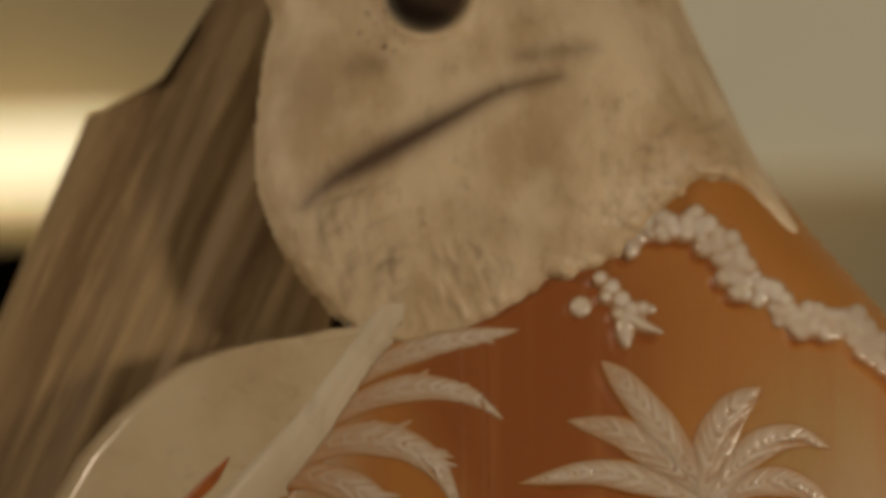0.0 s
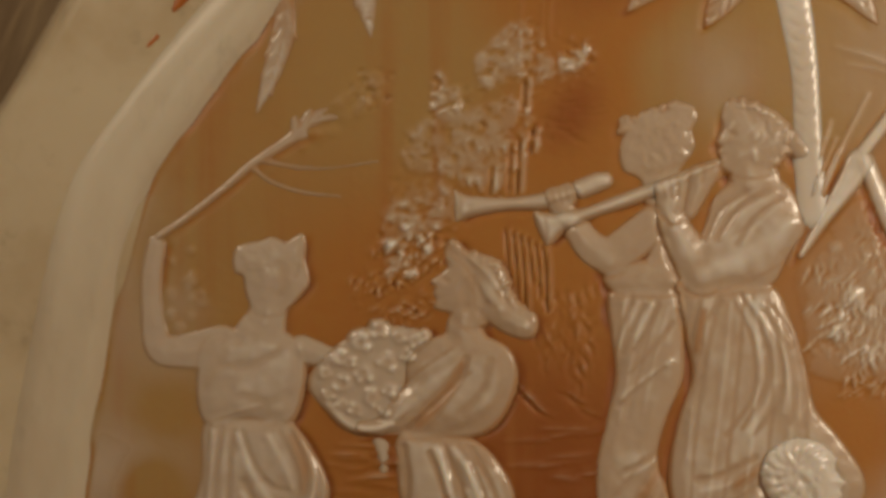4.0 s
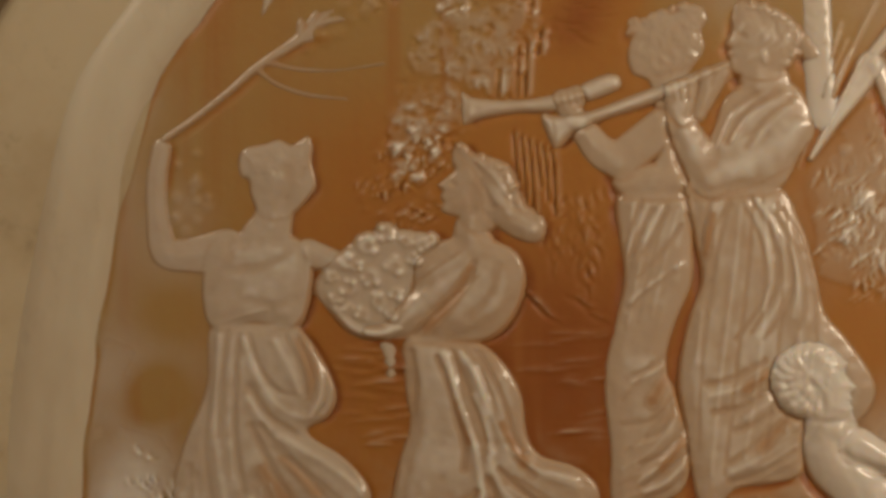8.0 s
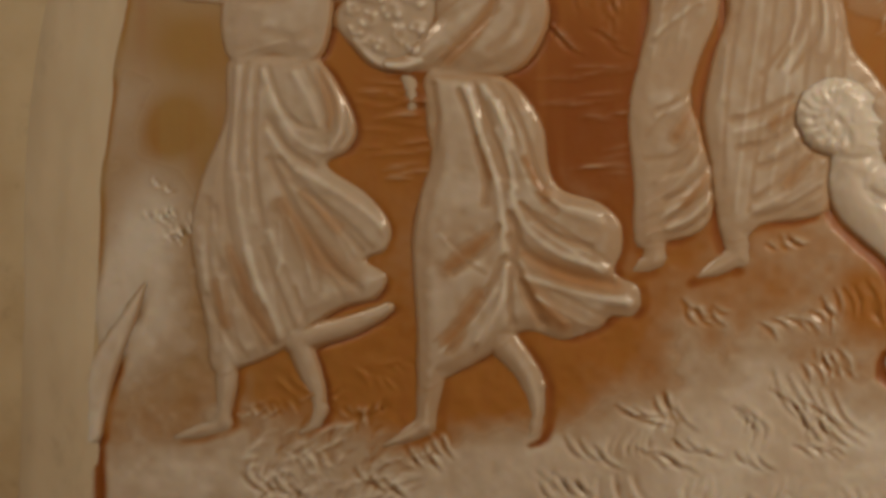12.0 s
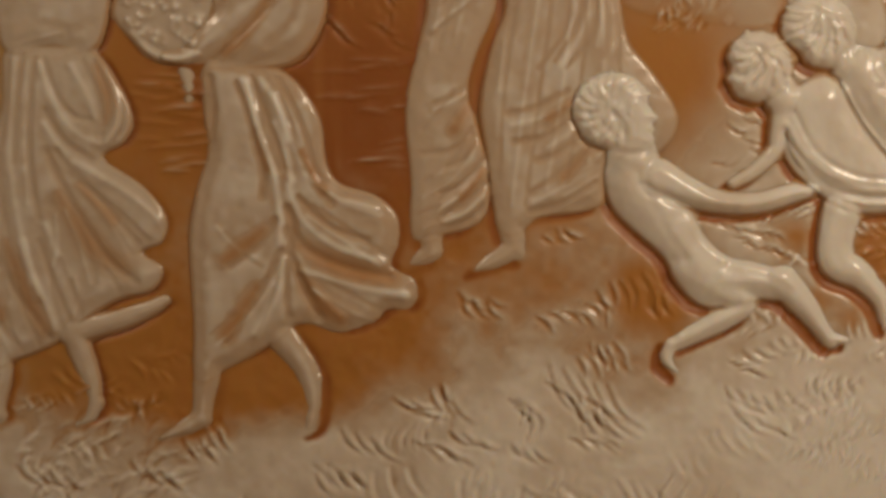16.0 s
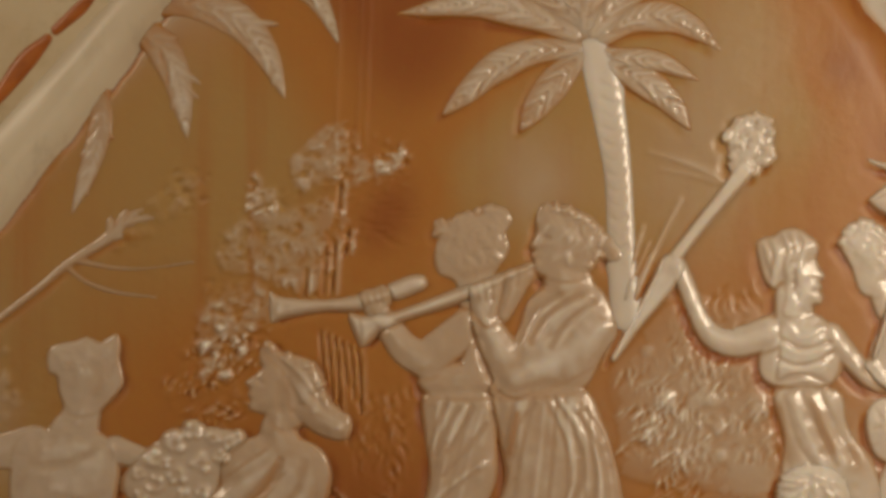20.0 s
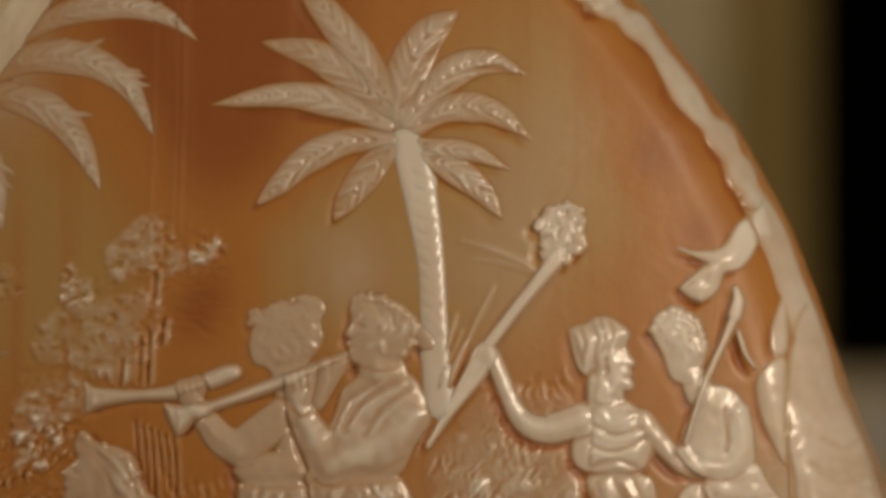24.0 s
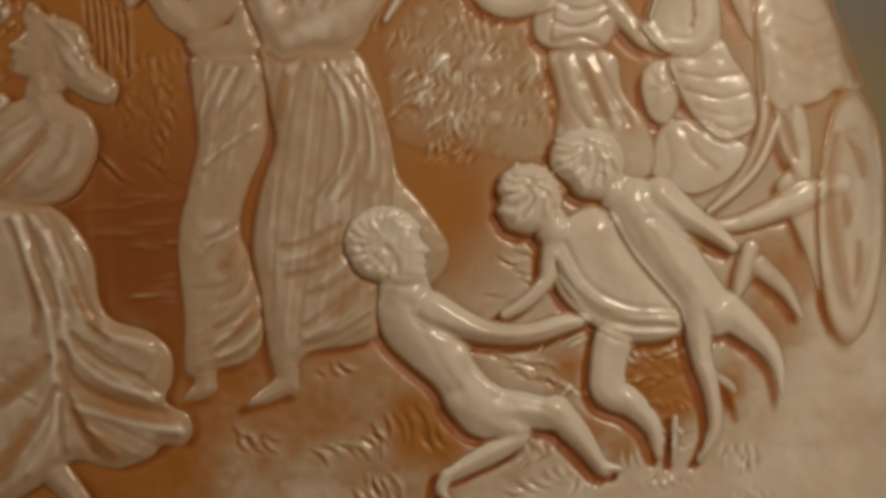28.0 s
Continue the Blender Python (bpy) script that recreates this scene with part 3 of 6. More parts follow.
c.creases("n", -3.4, 4.5, [(196, 120), (190, 210), (195, 310)], [(122, 300), (132, 390), (150, 490)], [(182, 380), (196, 440), (206, 480)], [(262, 320), (290, 390), (306, 450)], [(245, 330), (248, 390), (240, 420)], [(390, 300), (420, 330), (440, 370)],
          [(140, 520), (158, 560), (172, 582)], [(280, 440), (284, 480), (276, 520)])
c.H = np.where(c.H > 0, 0.85 * c.H, c.H)
figure("carved_dancer", c, "white carved dancer in a long pleated skirt with one arm raised", white=0.6, relief_of=0.42)

# basket of fruit
c = box_of("c", 540, 385, 790, 690)
c.area("c", [(558, 520), (575, 470), (630, 425), (690, 405), (765, 415), (770, 440), (740, 470), (722, 530), (690, 580), (650, 597), (605, 572)], 16, 26)
rng = np.random.default_rng(42)
for x, y, r in ((648, 436, 24), (682, 414, 20), (612, 464, 20), (696, 470, 24), (655, 490, 24), (618, 512, 22), (668, 535, 22), (640, 556, 18), (718, 428, 18), (745, 432, 18), (585, 492, 16),
                (700, 520, 18), (630, 470, 15), (730, 460, 16), (762, 424, 13), (592, 530, 15), (690, 558, 15), (615, 548, 14)):
    c.limb("c", [(x, y, 1.1 * r)], 28, 1.0 * r, 0, 1)
    for _ in range(3):
        a = rng.uniform(0, 6.3)
        c.limb("c", [(x + 0.6 * r * math.cos(a), y + 0.6 * r * math.sin(a), 0.55 * r)], rng.uniform(26, 33), 0.5 * r, 0, 1)
    c.score("c", [(x + rng.uniform(-3, 3), y + rng.uniform(-4, 2))], 8, 0.36 * r)
c.limb("c", [(590, 545, 10), (625, 580, 12), (665, 592, 12), (705, 580, 10)], 26)
c.limb("c", [(680, 600, 15), (690, 640, 12), (690, 668, 8)], 12)
figure("carved_basket", c, "white carved basket heaped with round flowers", white=0.6, soft=2)

# woman with a basket
c = box_of("c", 545, 235, 1120, 1290)
c.limb("f", [(472, 570, 28), (466, 620, 25), (460, 660, 21), (458, 690, 21)], 26)
c.limb("f", [(458, 692, 21), (428, 708, 18), (398, 722, 13), (368, 732, 6)], 24)
c.limb("f", [(600, 550, 28), (632, 590, 24), (648, 620, 24), (656, 660, 20), (652, 692, 18)], 26)
c.limb("f", [(662, 622, 12)], 20)
c.limb("f", [(654, 690, 18), (648, 708, 17), (632, 718, 12)], 22)
c.area("d", [(760, 242), (850, 248), (900, 260), (940, 300), (965, 350), (975, 420), (1000, 455), (1060, 475), (1100, 512), (1104, 560), (1092, 600), (1130, 620), (1141, 655),
             (1120, 682), (1085, 680), (1060, 702), (1000, 722), (930, 705), (870, 745), (800, 785), (745, 802), (741, 700), (732, 560), (745, 470), (765, 400), (757, 330)], 30, 34)
c.creases("d", 8, 8, [(815, 280), (836, 330), (850, 390), (862, 440), (860, 480)], [(840, 270), (870, 340), (894, 400), (904, 450)], [(865, 265), (905, 340), (926, 400), (952, 455), (985, 492)],
          [(890, 272), (930, 350), (950, 420), (966, 452)], [(885, 520), (850, 570), (806, 602)], [(896, 570), (862, 640), (800, 738)], [(906, 580), (905, 650), (910, 690)], [(768, 270), (776, 330), (766, 398)],
          [(925, 480), (980, 530), (1045, 556)])
c.creases("d", 12, 11, [(906, 500), (932, 562), (1000, 600), (1085, 620)], [(906, 540), (930, 620), (962, 690)])
c.creases("d", -8, 9, [(828, 275), (850, 350), (876, 420), (892, 500), (894, 565)], [(880, 350), (900, 400), (912, 450)], [(902, 440), (925, 510), (990, 566), (1080, 596)], [(880, 300), (916, 370), (938, 430)],
          [(920, 580), (950, 640), (1000, 690)], [(900, 590), (890, 650), (850, 720)], [(860, 270), (886, 320), (904, 380)], [(940, 440), (1000, 480), (1060, 500)], [(748, 480), (738, 560), (740, 700)], [(930, 610), (1040, 640), (1120, 655)])
c.thin("d", 14, [(930, 566, 12), (1000, 604, 24), (1090, 624, 18)], [(922, 600, 10), (958, 660, 24), (1000, 696, 20)], [(862, 540, 12), (824, 570, 18), (795, 592, 12)], [(852, 640, 14), (800, 722, 22)], [(848, 360, 8), (870, 430, 10)], [(930, 400, 8), (970, 470, 12)])
c.area("c", [(735, 460), (800, 420), (870, 426), (915, 450), (927, 500), (905, 560), (862, 600), (790, 606), (725, 604), (668, 600), (692, 572), (728, 515)], 29, 44)
c.limb("c", [(826, 470, 24), (775, 512, 30), (730, 552, 28), (690, 584, 17), (650, 588, 12)], 33, None, 9)
c.creases("c", 10, 8, [(838, 466), (828, 494), (795, 530), (758, 566), (735, 594)])
c.creases("c", 4, 12, [(905, 530), (862, 570), (800, 600)], [(880, 470), (868, 520), (830, 560)])
c.thin("c", 12, [(832, 474, 10), (800, 530, 14), (752, 580, 14)])
c.limb("c", [(835, 385, 26), (832, 420, 32), (845, 445, 34)], 25)
c.area("c", [(806, 262), (798, 284), (803, 302), (786, 317), (773, 328), (781, 338), (777, 350), (782, 358), (778, 372), (790, 380), (812, 386), (826, 402), (850, 412), (880, 395), (884, 330), (850, 285)], 21, 34)
c.area("c", [(804, 264), (811, 250), (824, 256), (836, 271), (862, 277), (886, 284), (903, 298), (912, 318), (916, 338), (922, 352), (934, 366), (948, 376), (960, 384), (966, 402), (958, 424), (936, 430),
             (902, 418), (872, 396), (856, 370), (851, 338), (842, 306), (824, 286)], 29, 30, 2)
for q in ([(826, 268), (846, 296), (872, 318), (890, 345)], [(850, 280), (880, 300), (898, 330), (912, 362)], [(850, 320), (868, 352), (890, 372)], [(872, 366), (900, 384), (936, 402)],
          [(895, 350), (920, 372), (950, 392)], [(838, 278), (862, 286), (892, 306)], [(862, 380), (886, 402), (920, 418)]):
    c.score("c", q, 5, 6)
    c.score("c", [(x + 8, y + 5) for x, y in q], -4, 6)
c.curls("c", [(836, 282), (880, 298), (900, 330), (916, 364), (940, 392), (946, 412)], 12, 11, 24, 15)
c.score("c", [(797, 322), (804, 328)], 6, 5)
c.score("c", [(776, 376), (790, 376)], -5, 4)
c.score("c", [(838, 330), (836, 372)], 4, 12)
c.creases("n", 3.2, 5, [(596, 90), (610, 170), (640, 250)], [(630, 80), (660, 160), (690, 230)], [(545, 360), (580, 400), (610, 420)], [(520, 540), (570, 500), (616, 440)], [(640, 440), (620, 500), (590, 560)], [(700, 310), (760, 350), (830, 400)], [(690, 250), (740, 290), (800, 300)],
          [(710, 440), (770, 470), (830, 500)], [(668, 430), (690, 480), (720, 510)])
c.creases("n", -3.2, 5, [(584, 90), (600, 180), (636, 270)], [(618, 80), (650, 170), (680, 240)], [(530, 350), (570, 390), (600, 405)], [(530, 560), (585, 510), (630, 450)], [(690, 330), (750, 370), (820, 420)], [(700, 270), (760, 310), (820, 330)], [(700, 460), (760, 495), (810, 520)],
          [(650, 290), (660, 330), (652, 380)])
figure("carved_woman", c, "white carved woman stooping in a full swirling skirt", white=0.40, relief_of=0.45)

# trumpet behind
c = box_of("c", 800, 110, 1300, 270)
c.area("c", [(815, 163), (835, 173), (900, 178), (960, 172), (1040, 152), (1050, 170), (985, 194), (960, 198), (900, 200), (840, 212), (817, 220)], 20, 12)
c.limb("c", [(1040, 162, 17), (1070, 150, 17), (1084, 146, 15)], 26, 14)
c.score("c", [(828, 168), (826, 216)], 6, 4)
figure("carved_trumpet", c, "white carved straight trumpet with a flared bell", soft=2, white=0.65)

# piper behind
c = box_of("c", 960, -20, 1340, 1120)
c.limb("k", [(362, 650, 24), (366, 688, 20)], 20)
c.limb("k", [(370, 684, 19), (346, 698, 16), (322, 710, 8)], 20)
c.area("k", [(348, 96), (468, 96), (472, 200), (470, 262), (442, 330), (426, 400), (446, 470), (472, 560), (452, 632), (390, 655), (330, 664), (326, 560), (315, 430), (335, 330), (352, 252), (342, 170)], 23, 26)
c.creases("c", 6, 6, [(1132, 365), (1112, 410), (1104, 445)], [(1156, 370), (1130, 420), (1116, 455)], [(1180, 370), (1150, 430), (1136, 450)], [(1204, 400), (1172, 444), (1130, 492)], [(1190, 480), (1140, 520), (1110, 548)],
          [(1190, 620), (1152, 650), (1120, 664)], [(1192, 700), (1152, 744), (1100, 752)], [(1188, 718), (1170, 760), (1138, 782)], [(1202, 760), (1170, 800), (1130, 832)], [(1206, 810), (1160, 842), (1128, 870)])
c.creases("c", -6, 7, [(1144, 365), (1120, 415), (1108, 450)], [(1168, 370), (1140, 425)], [(1200, 470), (1150, 505), (1112, 535)], [(1196, 640), (1150, 660), (1120, 676)], [(1196, 730), (1160, 770), (1120, 790)], [(1206, 786), (1165, 822), (1130, 850)])
c.creases("k", 7, 6, [(456, 520), (420, 562), (380, 582)], [(462, 560), (424, 600), (385, 622)], [(456, 600), (424, 628), (395, 640)], [(446, 480), (420, 520), (390, 535)])
c.creases("k", -7, 7, [(458, 540), (424, 580), (384, 602)], [(460, 582), (424, 614), (390, 632)])
c.thin("k", 11, [(455, 540, 10), (420, 590, 14)], [(430, 420, 10), (400, 470, 14)])
c.area("c", [(1085, 310), (1160, 290), (1215, 300), (1225, 345), (1110, 350)], 20, 24)
c.limb("c", [(1188, 262, 18), (1182, 302, 24)], 18)
c.limb("c", [(1170, 222, 30), (1145, 245, 33), (1095, 284, 33)], 22)
c.limb("c", [(1095, 284, 33), (1062, 268, 29), (1036, 236, 24), (1020, 208, 17)], 26, None, 4)
c.area("c", [(976, 172), (984, 160), (1002, 156), (1020, 150), (1030, 160), (1034, 180), (1026, 200), (1040, 222), (1005, 226), (985, 200)], 22, 20, 2)
for k in range(3):
    c.score("c", [(988 + 13 * k, 158 - k), (994 + 12 * k, 184)], 6, 4)
c.area("c", [(1108, 42), (1116, 30), (1128, 42), (1150, 26), (1170, 15), (1190, 22), (1215, 6), (1242, 12), (1250, 36), (1240, 55), (1246, 80), (1240, 100), (1226, 118), (1216, 140), (1212, 190), (1160, 190),
             (1150, 150), (1138, 138), (1118, 130), (1110, 98), (1118, 62)], 15, 30)
hair(c, "c", [(1112, 50), (1150, 30), (1215, 12), (1240, 40), (1236, 90), (1180, 110), (1122, 118)], 40, 20, 43, 4)
c.curls("c", [(1114, 60), (1130, 42), (1170, 24), (1214, 14), (1240, 36)], 14, 8, 12, 16)
c.score("c", [(1222, 118), (1190, 128), (1160, 134)], 6, 9)
c.creases("k", 3.6, 5, [(380, 110), (362, 220), (342, 330)], [(425, 120), (396, 230), (372, 330)], [(352, 560), (400, 520), (450, 450)], [(342, 620), (400, 590), (452, 530)], [(346, 470), (372, 440), (400, 400)], [(350, 660), (400, 648), (450, 610)])
c.creases("k", -3.6, 5, [(370, 110), (352, 220), (334, 320)], [(404, 120), (378, 230), (356, 340)], [(346, 590), (400, 556), (452, 490)], [(350, 645), (400, 620), (454, 570)], [(446, 130), (420, 230), (400, 320)])
figure("carved_piper", c, "white carved piper with curly hair in a clinging robe", white=0.43)

# trumpet in front
c = box_of("c", 950, 90, 1330, 275)
c.area("c", [(957, 206), (985, 206), (1040, 198), (1110, 172), (1180, 146), (1290, 106), (1296, 118), (1190, 168), (1120, 194), (1050, 217), (1012, 236), (986, 262), (976, 258)], 27, 12)
c.score("c", [(976, 204), (984, 258)], 6, 4)
figure("carved_trumpet", c, "white carved straight trumpet with a flared bell", soft=2, white=0.65)

# piper in front
c = box_of("k", 425, -330, 815, 730)
c.limb("k", [(502, 625, 27), (514, 672, 23), (524, 690, 16)], 22)
c.limb("k", [(512, 678, 21), (478, 698, 18), (442, 716, 8)], 22)
c.area("k", [(475, 84), (620, 84), (668, 160), (692, 240), (708, 310), (748, 360), (794, 430), (788, 480), (740, 520), (680, 540), (660, 602), (560, 622), (528, 645), (482, 642), (462, 520),
             (448, 430), (465, 330), (490, 252), (476, 170)], 29, 36)
c.creases("c", 5, 6, [(1255, 360), (1240, 420), (1236, 480)], [(1292, 362), (1264, 400), (1256, 440)], [(1326, 350), (1360, 400), (1374, 460), (1368, 520), (1330, 588)], [(1346, 355), (1384, 410), (1400, 470), (1394, 540), (1350, 600)],
          [(1312, 355), (1345, 420), (1354, 480), (1344, 540), (1302, 600)], [(1368, 380), (1410, 450), (1424, 520), (1414, 580)], [(1384, 374), (1426, 440), (1444, 520), (1438, 588)], [(1252, 500), (1232, 540), (1218, 600)])
c.creases("c", 7, 8, [(1352, 640), (1300, 668), (1250, 680)], [(1360, 690), (1312, 720), (1262, 730)], [(1384, 722), (1332, 752), (1300, 762)], [(1392, 744), (1332, 790), (1290, 820)], [(1404, 800), (1342, 838), (1290, 852)])
c.creases("c", -5, 7, [(1336, 352), (1372, 406), (1386, 466), (1380, 530), (1340, 594)], [(1356, 366), (1396, 430), (1412, 496), (1404, 560)], [(1318, 360), (1352, 424), (1364, 490), (1352, 548)], [(1266, 360), (1250, 420), (1245, 470)],
          [(1356, 665), (1300, 690), (1256, 700)], [(1372, 706), (1320, 740)], [(1396, 772), (1340, 814), (1296, 836)])
c.thin("c", 11, [(1360, 660, 10), (1320, 690, 12)], [(1395, 740, 10), (1350, 790, 16)], [(1260, 380, 8), (1248, 450, 10)])
c.area("c", [(1285, 170), (1345, 140), (1400, 146), (1432, 190), (1436, 232), (1410, 285), (1378, 335), (1300, 348), (1235, 352), (1210, 340), (1232, 292), (1262, 232)], 30, 46)
c.folds("c", 6, 8, [(1345, 160), (1290, 200), (1262, 260)], [(1375, 165), (1320, 200), (1285, 250)], [(1395, 180), (1350, 215), (1320, 260)])
c.limb("c", [(1405, 228, 36), (1370, 262, 40), (1310, 292, 40), (1258, 312, 38)], 35, None, 3)
c.area("c", [(1238, 124), (1262, 117), (1286, 114), (1293, 130), (1276, 160), (1256, 194), (1240, 216), (1224, 206), (1232, 165)], 27, 26, 4)
c.score("c", [(1262, 120), (1258, 150)], 5, 5)
c.limb("c", [(1256, 312, 38), (1230, 268, 33), (1206, 222, 26), (1196, 190, 24)], 37, None, 5)
c.area("c", [(1166, 156), (1182, 146), (1204, 138), (1224, 136), (1236, 126), (1234, 160), (1224, 206), (1204, 222), (1180, 196)], 34, 26, 5)
for k in range(3):
    c.score("c", [(1184 + 15 * k, 146 - 3 * k), (1192 + 12 * k, 176)], 6, 4)
c.score("c", [(1231, 132), (1224, 170), (1217, 204)], -6, 5)
c.limb("l", [(618, 450, 34), (632, 476, 44)], 27)
c.area("l", [(590, 327), (577, 338), (571, 362), (572, 382), (562, 406), (570, 414), (565, 424), (570, 434), (570, 450), (590, 462), (622, 466), (650, 462), (676, 440), (692, 410), (694, 384), (676, 360), (650, 343), (620, 338), (602, 332)], 30, 50)
c.area("l", [(602, 333), (650, 342), (678, 360), (695, 386), (690, 412), (672, 438), (660, 456), (646, 440), (640, 408), (630, 372)], 32, 36, 0, 12)
hair(c, "l", [(610, 338), (650, 346), (685, 375), (685, 405), (662, 440), (645, 400)], 24, 24, 44, 4)
c.curls("l", [(596, 340), (630, 346), (664, 362), (684, 388), (680, 420), (662, 446)], 14, 9, 30, 19)
c.limb("l", [(700, 400, 18), (714, 424, 19)], 20)
c.score("l", [(590, 372), (578, 392), (566, 408)], -6, 5)
c.score("l", [(586, 388), (594, 392)], 7, 5)
c.score("l", [(600, 345), (620, 372), (632, 395)], -4, 6)
c.score("l", [(628, 420), (631, 436)], -8, 6)
c.score("l", [(566, 424), (578, 426)], 6, 3)
c.creases("k", 3.6, 5, [(536, 110), (508, 250), (490, 400), (482, 560)], [(580, 110), (570, 250), (550, 420), (530, 600)], [(622, 120), (632, 260), (622, 400), (600, 560)], [(655, 130), (682, 260), (692, 380), (672, 500)], [(520, 640), (600, 610), (690, 560)], [(600, 560), (660, 520), (700, 470)])
c.creases("k", -3.6, 5, [(524, 110), (496, 250), (480, 400)], [(560, 110), (546, 250), (524, 420), (506, 600)], [(602, 115), (604, 260), (590, 410), (566, 570)], [(640, 125), (660, 260), (662, 390), (640, 520)], [(530, 660), (610, 634), (690, 590)], [(600, 585), (660, 545), (706, 500)])
figure("carved_piper", c, "white carved piper in a loose robe blowing a long trumpet", white=0.43)

# small child behind them
c = box_of("k", 1125, 95, 1345, 360)
c.area("k", [(1150, 300), (1165, 240), (1190, 212), (1250, 215), (1300, 240), (1330, 270), (1290, 320), (1230, 345), (1180, 330)], 22, 40)
c.limb("k", [(1250, 240, 26), (1290, 270, 20), (1275, 290, 14)], 25)
c.area("k", [(1135, 150), (1150, 112), (1185, 108), (1202, 150), (1200, 190), (1180, 220), (1150, 205)], 24, 36)
hair(c, "k", [(1135, 150), (1150, 112), (1185, 108), (1196, 140), (1160, 160)], 26, 11, 48, 4)
c.score("k", [(1150, 160), (1160, 158)], 6, 5)
c.score("k", [(1140, 168), (1134, 178)], -5, 5)
c.score("k", [(1142, 190), (1154, 190)], 5, 4)
c.score("k", [(1180, 240), (1190, 290), (1180, 320)], 5, 9)
c.score("k", [(1210, 230), (1235, 270), (1270, 300)], 5, 8)
figure("carved_child", c, "small white carved child seated among the others", white=1.15, relief_of=0.38)

# torch bearer
c = box_of("l", 795, 350, 1225, 900)
c.area("k", [(975, 92), (1085, 92), (1105, 160), (1150, 230), (1160, 300), (1100, 335), (1030, 320), (985, 260), (988, 180)], 20, 34)
c.creases("l", 5, 7, [(1010, 670), (1030, 740), (1062, 790)], [(1040, 665), (1070, 730), (1102, 790)], [(1075, 665), (1100, 720), (1132, 780)], [(998, 690), (1008, 760), (1020, 790)])
c.creases("l", -5, 8, [(1024, 668), (1050, 735), (1080, 790)], [(1058, 668), (1086, 728), (1116, 786)], [(1004, 690), (1018, 750)])
c.thin("l", 10, [(1000, 690, 14), (1012, 770, 18)], [(1060, 680, 14), (1090, 760, 20)], [(1130, 760, 16), (1140, 790, 14)])
c.limb("l", [(1090, 560, 24), (1125, 598, 19), (1160, 635, 17), (1195, 650, 15)], 22)
c.area("l", [(978, 540), (1010, 522), (1060, 520), (1100, 552), (1112, 600), (1088, 650), (1000, 652), (966, 630), (968, 580)], 27, 36)
c.creases("l", 6, 5, [(1005, 566), (1040, 582), (1090, 572)], [(1000, 600), (1030, 612), (1070, 604), (1095, 590)], [(1000, 640), (1040, 628), (1088, 646)], [(1000, 540), (1002, 580), (996, 640)])
c.creases("l", -6, 6, [(1006, 578), (1042, 594), (1090, 584)], [(1004, 616), (1040, 622), (1080, 612)], [(1004, 652), (1044, 640), (1084, 650)], [(1016, 540), (1040, 566), (1076, 548)])
c.limb("l", [(982, 556, 30), (930, 572, 29), (890, 566, 24), (860, 530, 19), (840, 480, 17), (822, 440, 18)], 27, None, 7)
c.limb("l", [(1018, 490, 26), (1022, 525, 30)], 25)
c.area("l", [(960, 402), (970, 390), (990, 385), (1006, 374), (1032, 372), (1056, 386), (1068, 396), (1071, 410), (1066, 424), (1072, 440), (1082, 458), (1073, 465), (1077, 476), (1073, 482), (1078, 492), (1074, 506), (1060, 509), (1058, 524),
             (1010, 524), (1016, 490), (1006, 470), (992, 480), (976, 466), (966, 436)], 28, 34)
for q in ([(1000, 382), (1012, 410), (1008, 440), (1010, 470)], [(1030, 378), (1038, 400), (1030, 430), (1028, 470)], [(980, 395), (990, 420), (984, 450)], [(968, 405), (974, 430), (984, 460)], [(1015, 380), (1024, 410), (1018, 440)]):
    c.score("l", q, 6, 6)
    c.score("l", [(x + 9, y) for x, y in q], -4, 6)
c.lumps("l", [(1018, 400), (1034, 396), (1034, 500), (1020, 500)], 14, 7, 3, 49)
c.score("l", [(1056, 430), (1066, 428)], 6, 4)
c.score("l", [(1062, 482), (1074, 480)], 6, 3)
figure("carved_woman", c, "white carved woman holding up a torch, hair tied back", white=0.85, relief_of=0.35)

# torch
c = box_of("l", 690, 150, 1010, 625)
c.limb("l", [(710, 604, 6), (750, 540, 12), (790, 480, 20), (812, 440, 24)], 20, 12)
c.limb("l", [(820, 420, 13), (870, 355, 13), (915, 300, 15), (938, 270, 18)], 24, 11)
c.lumps("l", [(915, 250), (905, 210), (940, 170), (985, 180), (992, 225), (965, 270), (930, 280)], 60, 10, 9, 50, 9)
c.area("l", [(915, 255), (908, 212), (940, 172), (984, 182), (990, 225), (965, 272), (930, 280)], 14, 22, 0)
c.strokes("l", [(912, 250), (910, 210), (940, 174), (980, 186), (985, 225), (962, 268), (930, 276)], 40, 20, 4, -6, 55, 60, 50)
figure("carved_torch", c, "white carved torch with a tuft of flame", soft=0)

# youth with a staff
c = box_of("l", 1085, 345, 1380, 830)
c.area("l", [(1205, 660), (1285, 630), (1320, 675), (1358, 735), (1350, 790), (1300, 810), (1250, 775), (1215, 715)], 16, 30)
c.folds("l", 5, 7, [(1220, 690), (1280, 700), (1340, 690)], [(1230, 720), (1290, 735), (1350, 725)], [(1250, 750), (1300, 765), (1350, 760)], [(1270, 780), (1310, 790), (1345, 780)])
c.area("l", [(1190, 500), (1245, 498), (1280, 540), (1292, 600), (1285, 650), (1235, 668), (1180, 650), (1160, 600), (1178, 545)], 24, 40)
c.limb("l", [(1262, 545, 22), (1268, 600, 22), (1245, 640, 20), (1195, 638, 17), (1165, 612, 14)], 30, None, 8)
c.score("l", [(1246, 550), (1242, 612)], 7, 6)
c.limb("l", [(1180, 480, 24), (1195, 510, 28)], 22)
